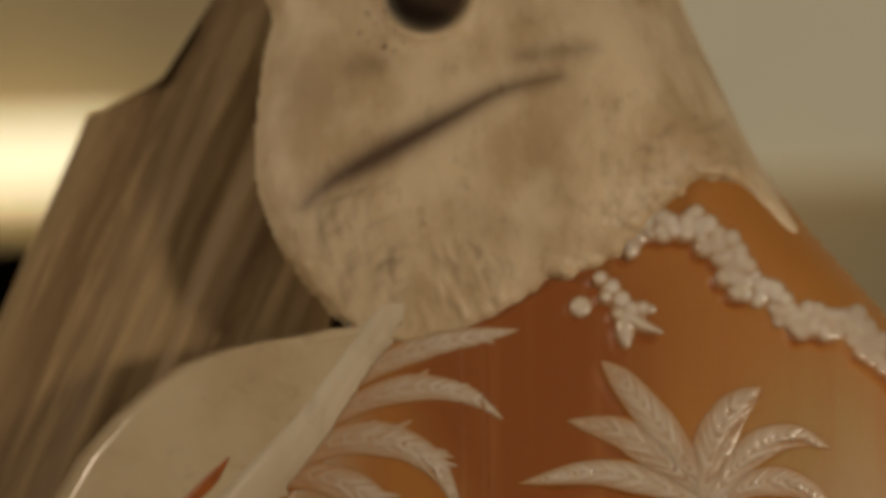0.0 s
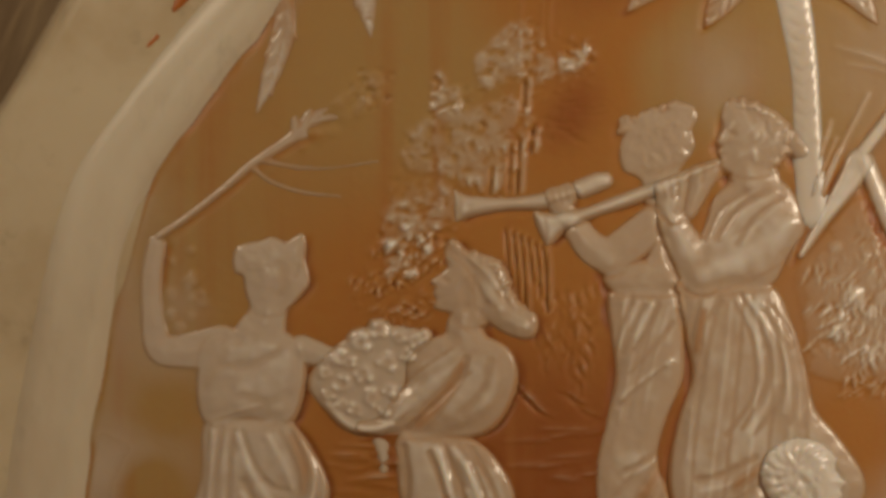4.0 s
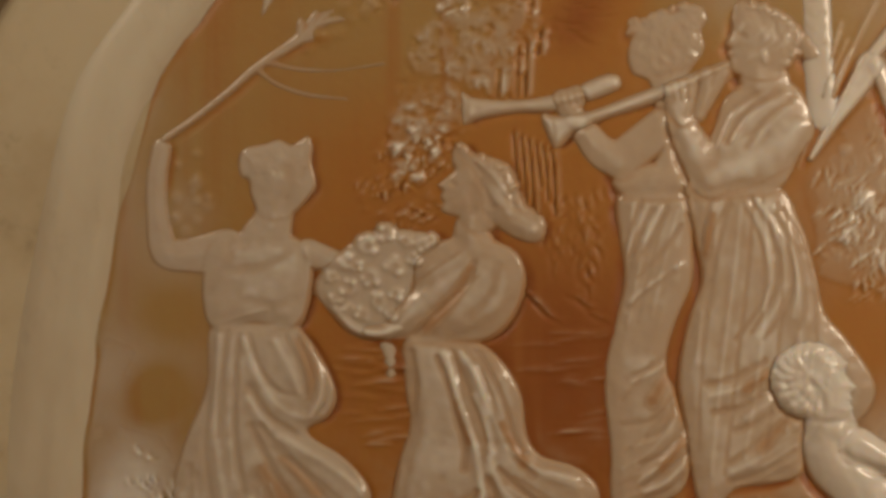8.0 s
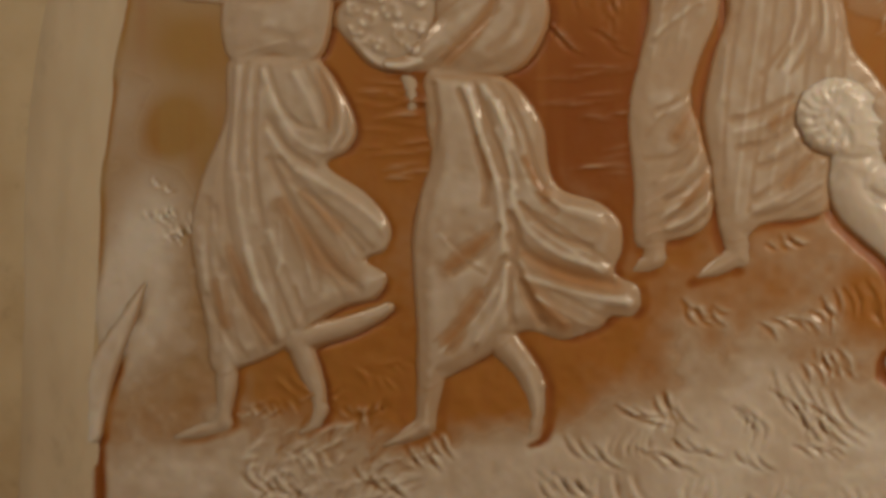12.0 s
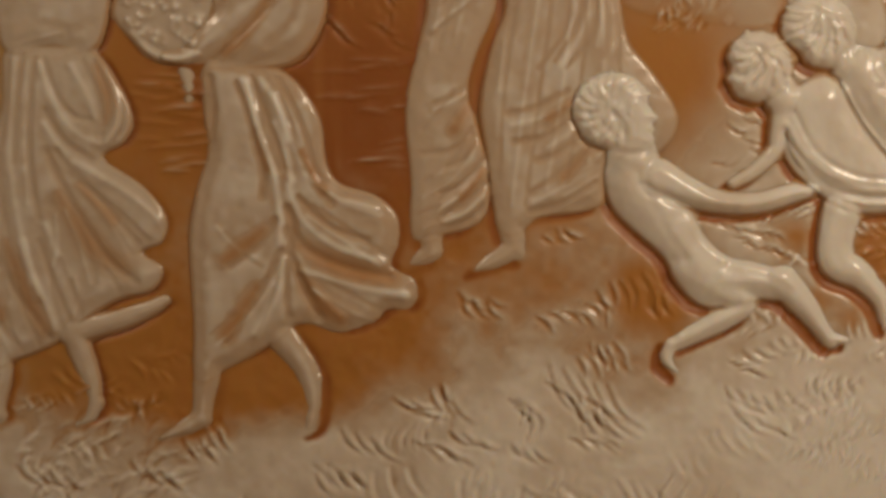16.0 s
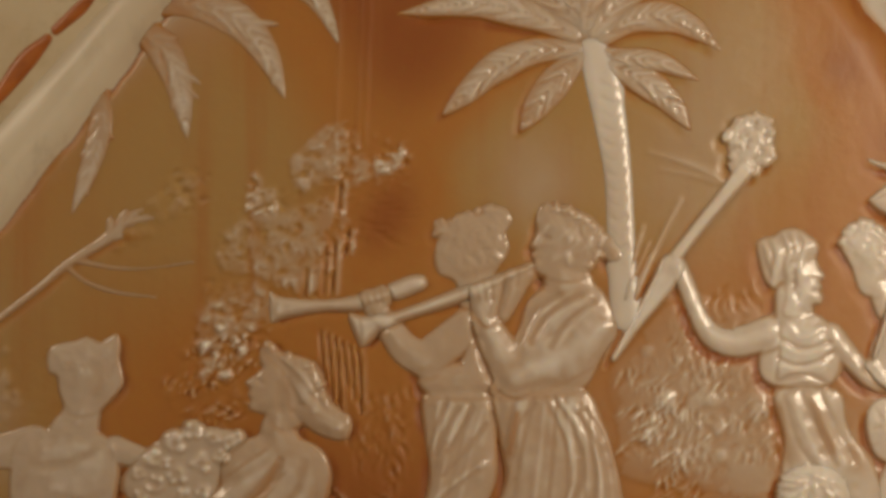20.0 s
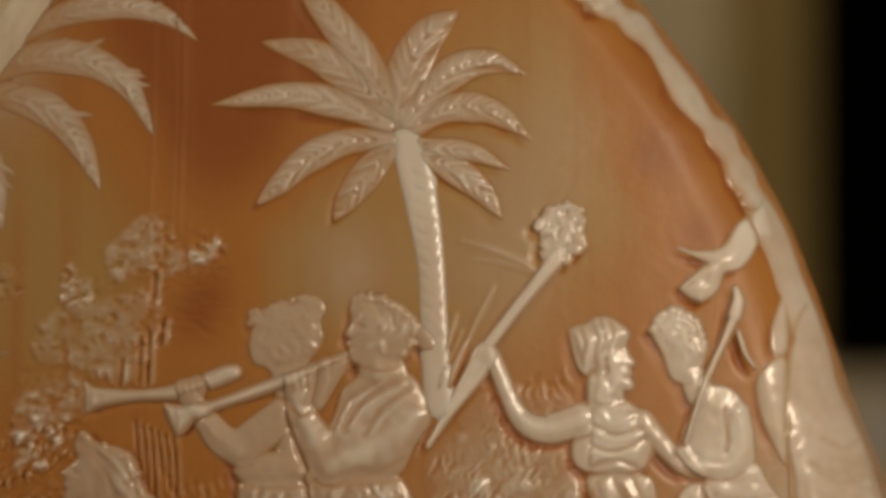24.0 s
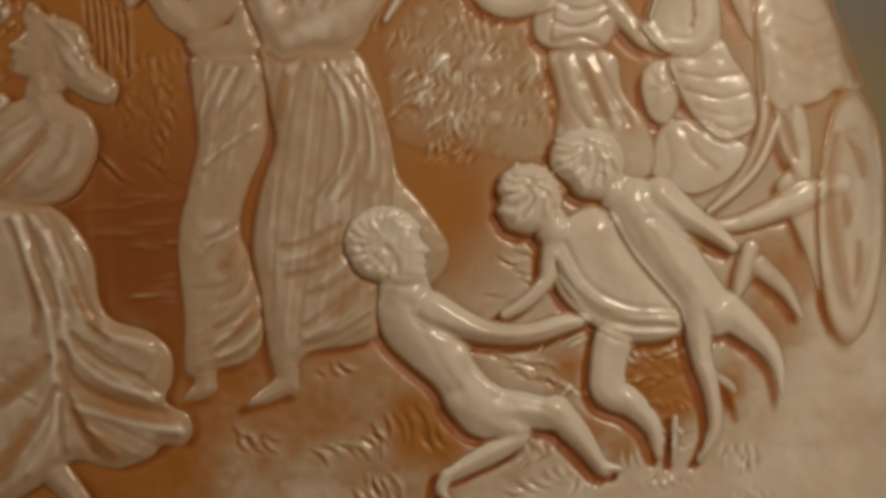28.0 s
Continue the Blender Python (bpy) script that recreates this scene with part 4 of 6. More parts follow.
c.area("l", [(1106, 400), (1120, 372), (1150, 360), (1186, 376), (1204, 415), (1200, 462), (1172, 492), (1142, 484), (1126, 440)], 27, 40)
hair(c, "l", [(1104, 402), (1120, 370), (1150, 358), (1188, 376), (1205, 418), (1180, 440), (1150, 410), (1120, 420)], 60, 12, 51, 5)
c.curls("l", [(1110, 400), (1124, 374), (1152, 364), (1184, 380), (1200, 416), (1196, 446)], 20, 9, 22, 17)
c.lumps("l", [(1116, 396), (1150, 368), (1184, 384), (1194, 430), (1170, 450), (1140, 420)], 26, 9, 4, 18)
figure("carved_youth", c, "white carved curly-haired youth clasping a staff", white=1.1, relief_of=0.31)
c = box_of("l", 1150, 310, 1300, 620)
c.limb("l", [(1168, 598, 5), (1200, 500, 7), (1235, 420, 8), (1255, 375, 10)], 26, 8)
c.limb("l", [(1256, 372, 14), (1262, 345, 13), (1258, 325, 8)], 30)
c.limb("l", [(1262, 400, 5), (1275, 440, 6), (1292, 465, 4)], 20)
figure("carved_staff", c, "white carved knobbed staff", soft=0)

# arm reaching in from the border
c = box_of("l", 1150, 120, 1380, 360)
c.area("l", [(1298, 155), (1288, 180), (1268, 205), (1256, 232), (1240, 252), (1205, 256), (1180, 256), (1157, 249), (1157, 256), (1185, 268), (1212, 280), (1222, 286), (1195, 300), (1165, 314), (1158, 324),
             (1176, 340), (1196, 347), (1216, 338), (1230, 320), (1237, 298), (1258, 292), (1270, 286), (1281, 262), (1294, 248), (1325, 230), (1312, 180)], 24, 24)
c.limb("l", [(1280, 225, 26), (1258, 262, 26), (1228, 276, 22)], 24)
for k in range(4):
    c.limb("l", [(1226 - 3 * k, 282 + 7 * k, 11), (1198 - 1 * k, 298 + 9 * k, 10), (1168 + 9 * k, 318 + 8 * k, 6)], 22, 9, 0, 2)
for k in range(3):
    c.score("l", [(1212 - 2 * k, 298 + 7 * k), (1186 + 3 * k, 312 + 7 * k), (1168 + 8 * k, 326 + 5 * k)], 6, 4)
figure("carved_arm", c, "white carved arm with an open palm at the border", white=1.2, relief_of=0.38)

# border of the shell with hanging cloth
c = box_of("l", 1270, -20, 1600, 1290, 3.5)
c.limb("l", [(1252, 100, 10), (1292, 165, 22), (1326, 230, 26), (1354, 310, 26), (1383, 390, 29), (1408, 470, 26)], 12)
c.area("l", [(1322, 390), (1345, 335), (1352, 430), (1324, 442)], 8, 16)
c.area("l", [(1298, 475), (1340, 442), (1356, 480), (1352, 560), (1346, 640), (1312, 580), (1294, 520)], 12, 24)
c.area("l", [(1358, 420), (1392, 350), (1425, 430), (1442, 500), (1482, 582), (1520, 680), (1540, 722), (1490, 722), (1470, 742), (1382, 750), (1366, 680), (1352, 600), (1350, 500)], 18, 30, 4)
c.folds("l", 2.5, 8, [(1400, 640), (1440, 668), (1490, 640)], [(1410, 590), (1450, 606), (1480, 590)], [(1410, 690), (1450, 700), (1500, 690)])
c.score("l", [(1462, 550, 5), (1500, 620, 9), (1535, 715, 6)], 9)
c.limb("l", [(1400, 750, 18), (1410, 810, 18), (1440, 870, 16)], 12)
c.limb("k", [(1345, 20, 10), (1350, 120, 14), (1352, 220, 10), (1320, 300, 9), (1270, 360, 8)], 14, 12)
c.limb("k", [(1250, 400, 13), (1310, 395, 17), (1370, 372, 22), (1440, 340, 24), (1490, 325, 18)], 24, 20, 5)
c.limb("k", [(1240, 385, 8), (1300, 340, 10), (1345, 290, 10), (1375, 220, 10)], 24)
c.area("k", [(1400, 190), (1430, 200), (1440, 300), (1405, 310)], 14, 20)
c.limb("k", [(1330, 440, 18), (1316, 490, 17), (1305, 528, 10)], 18)
c.limb("k", [(1262, 660, 14), (1300, 690, 12), (1318, 740, 7)], 14)
c.limb("k", [(1345, 470, 20), (1390, 510, 14), (1420, 560, 8)], 16)
c.score("k", [(1520, 20), (1490, 90), (1500, 160)], 7, 7)
c.limb("k", [(1400, 330, 26), (1440, 420, 24), (1460, 500, 18)], 10)
c.score("k", [(1338, 60, 7), (1344, 110, 9), (1348, 165, 6)], 26)
c.score("k", [(1388, 205, 5), (1398, 240, 8), (1410, 280, 5)], 26)
c.score("k", [(1486, 40, 6), (1500, 100, 8), (1514, 150, 5)], 24)
c.score("k", [(1452, 210, 5), (1462, 180, 6), (1490, 152, 4)], 14)
c.score("k", [(1500, 250, 4), (1520, 280, 6), (1528, 305, 4)], 14)
for k in range(5):
    c.score("k", [(1380 + 16 * k, 70 + 6 * k), (1420 + 12 * k, 92 + 5 * k), (1465 + 6 * k, 70 + 12 * k)], 3.5 * (-1) ** k, 9)
figure("carved_border", c, "pale carved border with hanging pleated cloth", soft=2, white=0.85, relief_of=0.36)

# chariot wheel
c = box_of("k", 1425, 140, 1620, 640, 3.5)
wx, wz = [float(q) for q in on_board("k", 1508, 385)]
rr = np.hypot((c.X - wx) / 56, (c.Z - wz) / 215)
c.H = np.where(np.abs(rr - 0.9) < 0.2, 20 * np.sqrt(np.clip(1 - ((rr - 0.9) / 0.17) ** 2, 0, 1)), np.where(rr < 1, 2.5, -9.0))
c.D = 60 * (1.05 - rr)
c.score("k", [(1480, 240, 10), (1470, 330, 12), (1482, 450, 12), (1505, 540, 8)], 22)
c.score("k", [(1496, 356, 10), (1500, 376, 13), (1500, 396, 9)], 26)
c.score("k", [(1500, 246, 6), (1520, 276, 10), (1528, 310, 8)], 22)
c.score("k", [(1522, 430, 6), (1520, 470, 9), (1514, 505, 6)], 20)
c.score("k", [(1468, 226, 9)], 14)
for a, b, e in (((1490, 240), (1518, 290), (1528, 360)), ((1472, 330), (1500, 372), (1520, 372)), ((1500, 400), (1512, 470), (1508, 560))):
    c.limb("k", [(*a, 8), (*b, 12), (*e, 8)], 11)
c.limb("k", [(1508, 385, 24)], 13)
figure("carved_wheel", c, "pale carved spoked chariot wheel", soft=3, white=0.95, relief_of=0.22)


# tumbling boy; the boys stand out rounder than the rest
RIM, SWELL, WALL = 0.8, 0.9, 0.12
c = box_of("k", 595, 350, 1110, 900)
c.limb("f", [(1320, 425, 32), (1380, 462, 30), (1420, 484, 25), (1392, 510, 22), (1335, 538, 20), (1292, 562, 15)], 30, 26, 0, 10)
c.limb("f", [(1290, 560, 14), (1282, 588, 13), (1302, 612, 8)], 24)
c.area("k", [(672, 520), (690, 503), (742, 505), (788, 530), (806, 580), (828, 612), (846, 645), (882, 680), (930, 690), (980, 705), (1004, 738), (985, 762), (940, 762), (880, 776), (836, 771),
             (800, 736), (775, 690), (730, 650), (690, 612), (671, 570)], 36, 52, 4)
c.limb("k", [(985, 728, 31), (1020, 764, 26), (1048, 800, 20), (1070, 830, 17)], 32, 26, 0, 14)
c.limb("k", [(1068, 826, 15), (1096, 830, 10)], 24)
c.limb("k", [(765, 548, 34), (815, 572, 27), (870, 590, 21), (940, 590, 19), (1000, 572, 18), (1035, 566, 12)], 40, 26, 4, 12)
c.limb("k", [(712, 490, 42), (720, 520, 46)], 36)
c.area("k", [(613, 440), (612, 418), (622, 392), (650, 372), (690, 365), (716, 372), (736, 390), (749, 400), (743, 412), (749, 426), (763, 443), (752, 453), (757, 464), (752, 471), (758, 480), (746, 498), (680, 502), (636, 484)], 40, 34, 5)
c.area("k", [(612, 440), (612, 418), (622, 392), (650, 371), (690, 364), (718, 372), (738, 390), (730, 408), (718, 420), (713, 448), (694, 470), (690, 498), (650, 494), (630, 476)], 43, 30, 0, 12)
hair(c, "k", [(618, 430), (626, 392), (670, 368), (722, 372), (730, 400), (716, 420), (690, 480), (650, 488), (630, 470)], 34, 18, 45, 5)
for q in ([(640, 440), (646, 462), (664, 476)], [(660, 450), (676, 468), (690, 480)], [(630, 420), (640, 440), (634, 462)], [(680, 432), (694, 452), (704, 476)]):
    c.score("k", q, 8, 6)
c.curls("k", [(734, 392), (690, 370), (645, 378), (620, 410), (618, 445), (640, 480), (680, 492)], 22, 6, 22, 11)
c.curls("k", [(724, 404), (708, 440), (690, 470)], 9, 6, 34, 12)
c.locks("k", 680, 424, 14, 66, 40, 320, 13, 8, 6)
c.score("k", [(714, 424), (711, 446)], -8, 5)
c.score("k", [(826, 618), (840, 660), (880, 690)], -5, 12)
c.score("k", [(738, 400), (748, 415)], 7, 5)
c.score("k", [(738, 560), (765, 578), (800, 590)], 7, 7)
c.score("k", [(728, 540), (768, 620), (815, 690)], 3.5, 12)
c.score("k", [(880, 778), (915, 776), (950, 762)], 5, 8)
c.score("k", [(835, 612), (860, 650), (880, 690)], -4, 12)
c.score("k", [(900, 700), (960, 712), (1005, 735)], -4, 10)
c.score("k", [(746, 430), (760, 443)], -5, 5)
c.score("k", [(744, 466), (756, 470)], 6, 3)
c.score("k", [(690, 500), (720, 506), (745, 500)], 6, 7)
figure("carved_boy", c, "glossy white carved naked boy tumbling with arms stretched out", white=1.25, relief_of=0.62)

# draped boy bending
c = box_of("k", 865, 275, 1240, 840)
c.limb("k", [(1196, 740, 9), (1195, 815, 8)], 16)
c.limb("k", [(1088, 596, 36), (1078, 650, 33), (1082, 690, 34), (1122, 716, 26), (1158, 756, 19), (1168, 805, 11)], 28, 28, 0, 12)
c.area("k", [(980, 420), (1010, 380), (1060, 364), (1098, 386), (1112, 420), (1152, 470), (1192, 520), (1217, 560), (1202, 592), (1150, 606), (1100, 602), (1050, 577), (1000, 532), (975, 480)], 36, 54, 4)
c.folds("k", 5, 8, [(972, 440), (1005, 500), (1080, 552), (1195, 560)], [(975, 470), (1010, 525), (1085, 572), (1195, 578)], [(985, 500), (1030, 552), (1110, 592)])
c.limb("k", [(985, 425, 24), (975, 470, 18), (966, 500, 14), (930, 535, 13), (895, 556, 10)], 22, None, 6)
c.limb("k", [(965, 385, 34), (985, 410, 34)], 32)
c.area("k", [(882, 330), (905, 296), (945, 290), (985, 312), (994, 350), (978, 392), (940, 414), (908, 410), (894, 398), (888, 384), (880, 374), (888, 356)], 38, 34, 7)
hair(c, "k", [(884, 330), (905, 298), (945, 292), (985, 314), (992, 350), (965, 375), (930, 345)], 30, 26, 46, 5)
for k in range(5):
    c.score("k", [(905 + 16 * k, 302), (908 + 15 * k, 325), (915 + 14 * k, 350)], 2 * (-1) ** k, 6)
c.curls("k", [(888, 322), (910, 300), (948, 295), (982, 316), (990, 350), (980, 384)], 22, 6, 18, 13)
c.locks("k", 946, 318, 8, 70, -20, 200, 9, 7, 6)
c.score("k", [(902, 368), (912, 366)], 7, 5)
c.score("k", [(894, 396), (906, 396)], 6, 4)
c.creases("k", -5, 6, [(985, 450), (1030, 520), (1110, 560), (1195, 565)], [(992, 486), (1042, 555), (1120, 588), (1195, 590)])
c.creases("k", 6, 6, [(985, 468), (1034, 538), (1114, 575), (1198, 578)], [(1000, 430), (1042, 500), (1110, 540), (1190, 546)])
figure("carved_boy", c, "glossy white carved boy bending, wrapped in a draped cloth", white=1.25, relief_of=0.62)

# leaning boy
c = box_of("k", 965, 210, 1410, 820)
c.limb("k", [(1285, 548, 34), (1325, 580, 27), (1358, 612, 21), (1378, 648, 15), (1385, 690, 9), (1386, 714, 5)], 26, None, 0, 16)
c.limb("k", [(1240, 540, 36), (1238, 590, 25), (1246, 640, 20), (1262, 700, 16), (1268, 752, 15), (1256, 790, 13), (1238, 814, 7)], 36, None, 0, 12)
c.limb("k", [(1130, 365, 52), (1170, 430, 52), (1215, 490, 46), (1265, 555, 42)], 42, 50, 0, 18)
c.limb("k", [(1170, 345, 34), (1215, 380, 26), (1260, 408, 19), (1296, 436, 13)], 40, None, 3, 10)
c.limb("k", [(1090, 340, 34), (1115, 350, 38)], 30)
c.area("k", [(975, 290), (985, 245), (1030, 226), (1080, 235), (1105, 275), (1100, 320), (1070, 352), (1040, 352), (1018, 344), (1008, 326), (988, 312)], 38, 36, 7)
hair(c, "k", [(978, 290), (988, 248), (1030, 229), (1080, 238), (1102, 275), (1060, 310), (1010, 310)], 30, 30, 47, 5)
for k in range(6):
    c.score("k", [(995 + 17 * k, 246 + abs(k - 3) * 4), (1002 + 15 * k, 275), (1008 + 14 * k, 310)], 2 * (-1) ** k, 7)
c.curls("k", [(982, 285), (992, 250), (1030, 232), (1078, 242), (1098, 275), (1095, 318)], 22, 6, 18, 14)
c.locks("k", 1044, 250, 8, 76, 10, 190, 10, 7, 6)
c.score("k", [(1012, 322), (1024, 344)], 10, 5)
c.score("k", [(1120, 400), (1165, 470), (1215, 540)], 4, 12)
c.score("k", [(1150, 385), (1190, 410), (1225, 430)], 7, 7)
c.score("k", [(1250, 560), (1262, 600), (1250, 640)], 6, 7)
c.score("k", [(1160, 400), (1200, 460), (1240, 510)], -4, 12)
c.score("k", [(1000, 330), (1030, 345), (1060, 352)], 6, 7)
figure("carved_boy", c, "glossy white carved naked boy leaning forward on one arm", white=1.25, relief_of=0.62)

# ---- palms ----
def frond(name, sheet, pts, wide, parent, high=9, teeth=9, seed=0, faint=0.0, ragged=0.3, hazy=False):
    """A palm leaf: a curved pointed blade with a midrib, combed by fine slanting cuts."""
    p = np.array(pts, float)
    lo, hi = p.min(0) - wide * 1.9, p.max(0) + wide * 1.9
    c = box_of(sheet, lo[0], lo[1], hi[0], hi[1], 2.6)
    fine = curve(p, 10)
    n = len(fine)
    tang = np.gradient(fine, axis=0)
    tang /= np.linalg.norm(tang, axis=1)[:, None]
    rng = np.random.default_rng(seed)
    q = fine[::3]
    stations, shape = [0, 0.12, 0.45, 0.75, 0.92, 1], [0.62, 0.7, 1.0, 0.72, 0.3, 0.03]
    prof = np.interp(np.linspace(0, 1, len(q)), stations, shape)
    c.limb(sheet, [(*a, wide * r) for a, r in zip(q, prof)], high, wide * 0.75, 0, 3)
    for k in range(2 * teeth):
        f = (k + rng.uniform(-0.3, 0.3)) / (2 * teeth)
        i = int(np.clip(0.08 + 0.86 * f, 0, 1) * (n - 1))
        (x, y), (tx, ty) = fine[i], tang[i]
        r = wide * np.interp(f, stations, shape)
        for side in (-1, 1):
            a = rng.uniform(0.35, 0.55)
            ux, uy = tx * math.cos(a) - side * ty * math.sin(a), ty * math.cos(a) + side * tx * math.sin(a)
            m = r * rng.uniform(1.9, 2.5)
            if rng.random() < ragged:
                c.limb(sheet, [(x + 0.4 * m * ux, y + 0.4 * m * uy, 0.2 * r + 1), (x + 0.8 * m * ux, y + 0.8 * m * uy, 0.15 * r + 1), (x + m * ux, y + m * uy, 0.8)], 0.8 * high, 0.25 * r + 1, 0, 2)
            c.score(sheet, [(x + 0.1 * m * ux, y + 0.1 * m * uy), (x + m * ux, y + m * uy)], rng.uniform(0.15, 0.42) * high, 0.11 * wide + 1)
            c.score(sheet, [(x + 7 * tx + 0.1 * m * ux, y + 7 * ty + 0.1 * m * uy), (x + 7 * tx + m * ux, y + 7 * ty + m * uy)], -rng.uniform(0.1, 0.3) * high, 0.11 * wide + 1)
    c.score(sheet, fine[:-6:2], 0.25 * high, 3.5)
    c.soften(1)
    if hazy:
        q = c.board(sheet, q)
        far = np.argmin([np.hypot(c.X - x, c.Z - z) for x, z in q[:, :2]], axis=0) / (len(q) - 1)
        return part(name, c.mesh(name, 0.0, (0.6 + 0.9 * far) * 1.8 * c.H + np.clip(0.9 * c.D, -5, 4) + faint + 5 * (far - 0.5)), SHELL, parent)
    FIGURES.append(c)
    return part(name, c.mesh(name, 0.0, 1.3 * c.H + np.clip(3 * c.D, -6, 8) + faint), SHELL, parent)


palm = part("palm_trunk", box_of("h", 750, 220, 925, 810).limb("h", [(814, 300, 26), (826, 340, 32), (842, 420, 30), (857, 520, 25), (862, 610, 25), (866, 690, 27), (872, 770, 28)], 6, 20)
            .folds("h", 1.5, 6, *[[(825 + k * 2, 360 + 26 * k), (846 + k, 366 + 26 * k), (868 + k // 2, 360 + 26 * k)] for k in range(12)]).soften(2).mesh("palm_trunk", 0.0, 17.0), SHELL, shell,
            "white carved palm trunk with spreading fronds")
LEAVES = [([(800, 268), (765, 205), (715, 130), (660, 60), (618, 18)], 30), ([(800, 262), (815, 190), (850, 120), (908, 74)], 34),
          ([(815, 272), (860, 215), (910, 175), (970, 165), (1036, 192)], 27), ([(822, 285), (880, 250), (940, 245), (990, 265), (1046, 312)], 25),
          ([(830, 308), (880, 318), (935, 325), (1002, 358)], 19), ([(842, 330), (890, 350), (945, 390), (986, 446)], 24),
          ([(790, 312), (755, 350), (720, 395), (686, 446)], 26), ([(785, 302), (710, 305), (640, 335), (590, 380), (545, 422)], 25),
          ([(780, 275), (700, 240), (600, 222), (468, 240)], 25), ([(782, 252), (720, 195), (650, 150), (556, 128)], 29)]
for k, (pts, wide) in enumerate(LEAVES):
    frond("frond", "h", pts, 1.2 * wide, palm, 5.5 + 0.7 * (k % 3), 11, 60 + k, -3.0, 0.0)

# leaning palm along the lip
c = box_of("b", -130, -70, 900, 2420, 4.0)
c.limb("b", [(820, 20, 84), (774, 78, 62), (738, 122, 44), (706, 166, 35), (650, 240, 36), (580, 340, 41), (495, 440, 46), (415, 545, 52), (325, 655, 58), (215, 790, 64), (138, 900, 68), (98, 1000, 70), (71, 1120, 70),
             (47, 1250, 71), (18, 1400, 72), (-6, 1600, 74), (-14, 1850, 74), (-12, 2100, 74), (-20, 2420, 74)], 30, 40, 0)
c.H = np.where(c.H > 0, c.H * np.interp(c.Z, [300, 1000, 1500, 1600], [0.5, 0.62, 0.68, 0.75]), c.H)
spine = curve(np.array([(712, 158), (580, 340), (415, 545), (215, 790), (98, 1000), (47, 1250), (-6, 1600), (-14, 2100), (-20, 2420)], float), 8)
across = np.gradient(spine, axis=0)
across = np.stack([-across[:, 1], across[:, 0]], 1) / np.linalg.norm(across, axis=1)[:, None]
rng = np.random.default_rng(52)
for k in range(46):
    i = int(rng.uniform(0, len(spine) - 14))
    n = int(rng.uniform(7, 26))
    side = rng.uniform(-0.9, 0.9)
    wide = np.interp(spine[i:i + n, 1], [160, 1000], [30, 66])[:, None]
    c.score("b", (spine[i:i + n] + across[i:i + n] * (side + 0.15 * np.sin(np.arange(len(spine[i:i + n])) / 5 + k))[:, None] * wide)[::2], rng.uniform(0.6, 1.9) * (-1) ** k, rng.uniform(7, 15))
FIGURES.append(c)
c.soften(14)
outer = np.gradient(spread_out(c.D, 4), axis=1) < 0.12
speck = box_of("b", -130, -70, 900, 2420, 4.0)
speck.H[:], speck.D[:] = 0.0, 99.0
for q in ([(644, 157), (655, 158)], [(722, 108), (735, 98), (746, 96)], [(540, 300), (548, 284), (558, 266)], [(728, 104), (740, 102)]):
    speck.score("b", q, -1.2, 6)
lean = part("leaning_palm_trunk", c.mesh("leaning_palm_trunk", 0.0, np.where(outer, 2 + np.clip(1.1 * c.D, -8, 24), 26.0) + 0.6 * (c.H - spread_out(c.H, 6)), np.clip(speck.H, 0, 1)), TRUNK, shell, "smooth white carved palm trunk leaning along the lip")
for k, (pts, wide) in enumerate([([(620, 290), (700, 235), (800, 195), (890, 178), (972, 166)], 22), ([(600, 340), (690, 290), (780, 270), (870, 285), (942, 336)], 24),
                                 ([(560, 400), (640, 365), (730, 365), (810, 410), (868, 522)], 30), ([(530, 430), (600, 430), (680, 460), (730, 520), (766, 606)], 30),
                                 ([(490, 470), (540, 500), (575, 570), (592, 674)], 28), ([(435, 560), (440, 640), (420, 720), (388, 806)], 20)]):
    frond("frond", "b", pts, 1.15 * wide, lean, 4.0, 13, 80 + k, 0.5, 0.2, True)

# orange slits between lip and palm
for pts in ([(462, 388, 3), (420, 440, 10), (372, 485, 7)], [(358, 500, 6), (320, 540, 13), (275, 600, 9), (258, 625, 3)], [(228, 672, 5), (195, 705, 7), (165, 745, 3)]):
    c = box_of("b", min(p[0] for p in pts) - 20, min(p[1] for p in pts) - 20, max(p[0] for p in pts) + 20, max(p[1] for p in pts) + 20, 3)
    c.limb("b", [(x - 12, y - 6, 1.15 * r) for x, y, r in pts], 2, 6, 0)
    part("slit", c.mesh("slit", 6, None, np.zeros(c.H.shape)), GAP, shell, "deep orange gap in the lip")

# branch in the dancer's grip
c = box_of("c", 270, 10, 700, 265)
c.limb("c", [(288, 248, 6), (340, 212, 6), (400, 165, 6), (455, 118, 7), (510, 82, 9), (545, 58, 12)], 9, 9)
for a, b in (((545, 58), (560, 20)), ((550, 52), (590, 18)), ((540, 70), (585, 62)), ((530, 66), (532, 34)), ((560, 44), (612, 34))):
    c.limb("c", [(*a, 7), ((a[0] + b[0]) / 2, (a[1] + b[1]) / 2 - 4, 8), (*b, 3)], 7)
c.limb("c", [(455, 125, 4), (490, 150, 4), (545, 168, 4), (615, 176, 3)], 6)
c.limb("c", [(470, 112, 4), (540, 124, 4), (600, 124, 3), (680, 112, 3)], 6)
figure("carved_branch", c, "faint white carved leafy branch with forked twigs", soft=3, white=0.5, relief_of=0.3)

# pointed leaf at the panel's foot
c = box_of("d", 130, 600, 290, 900)
c.limb("d", [(262, 618, 3), (225, 690, 16), (180, 780, 26), (150, 880, 36)], 22, 16)
figure("carved_leaf", c, "pale carved pointed leaf at the foot of the lip")

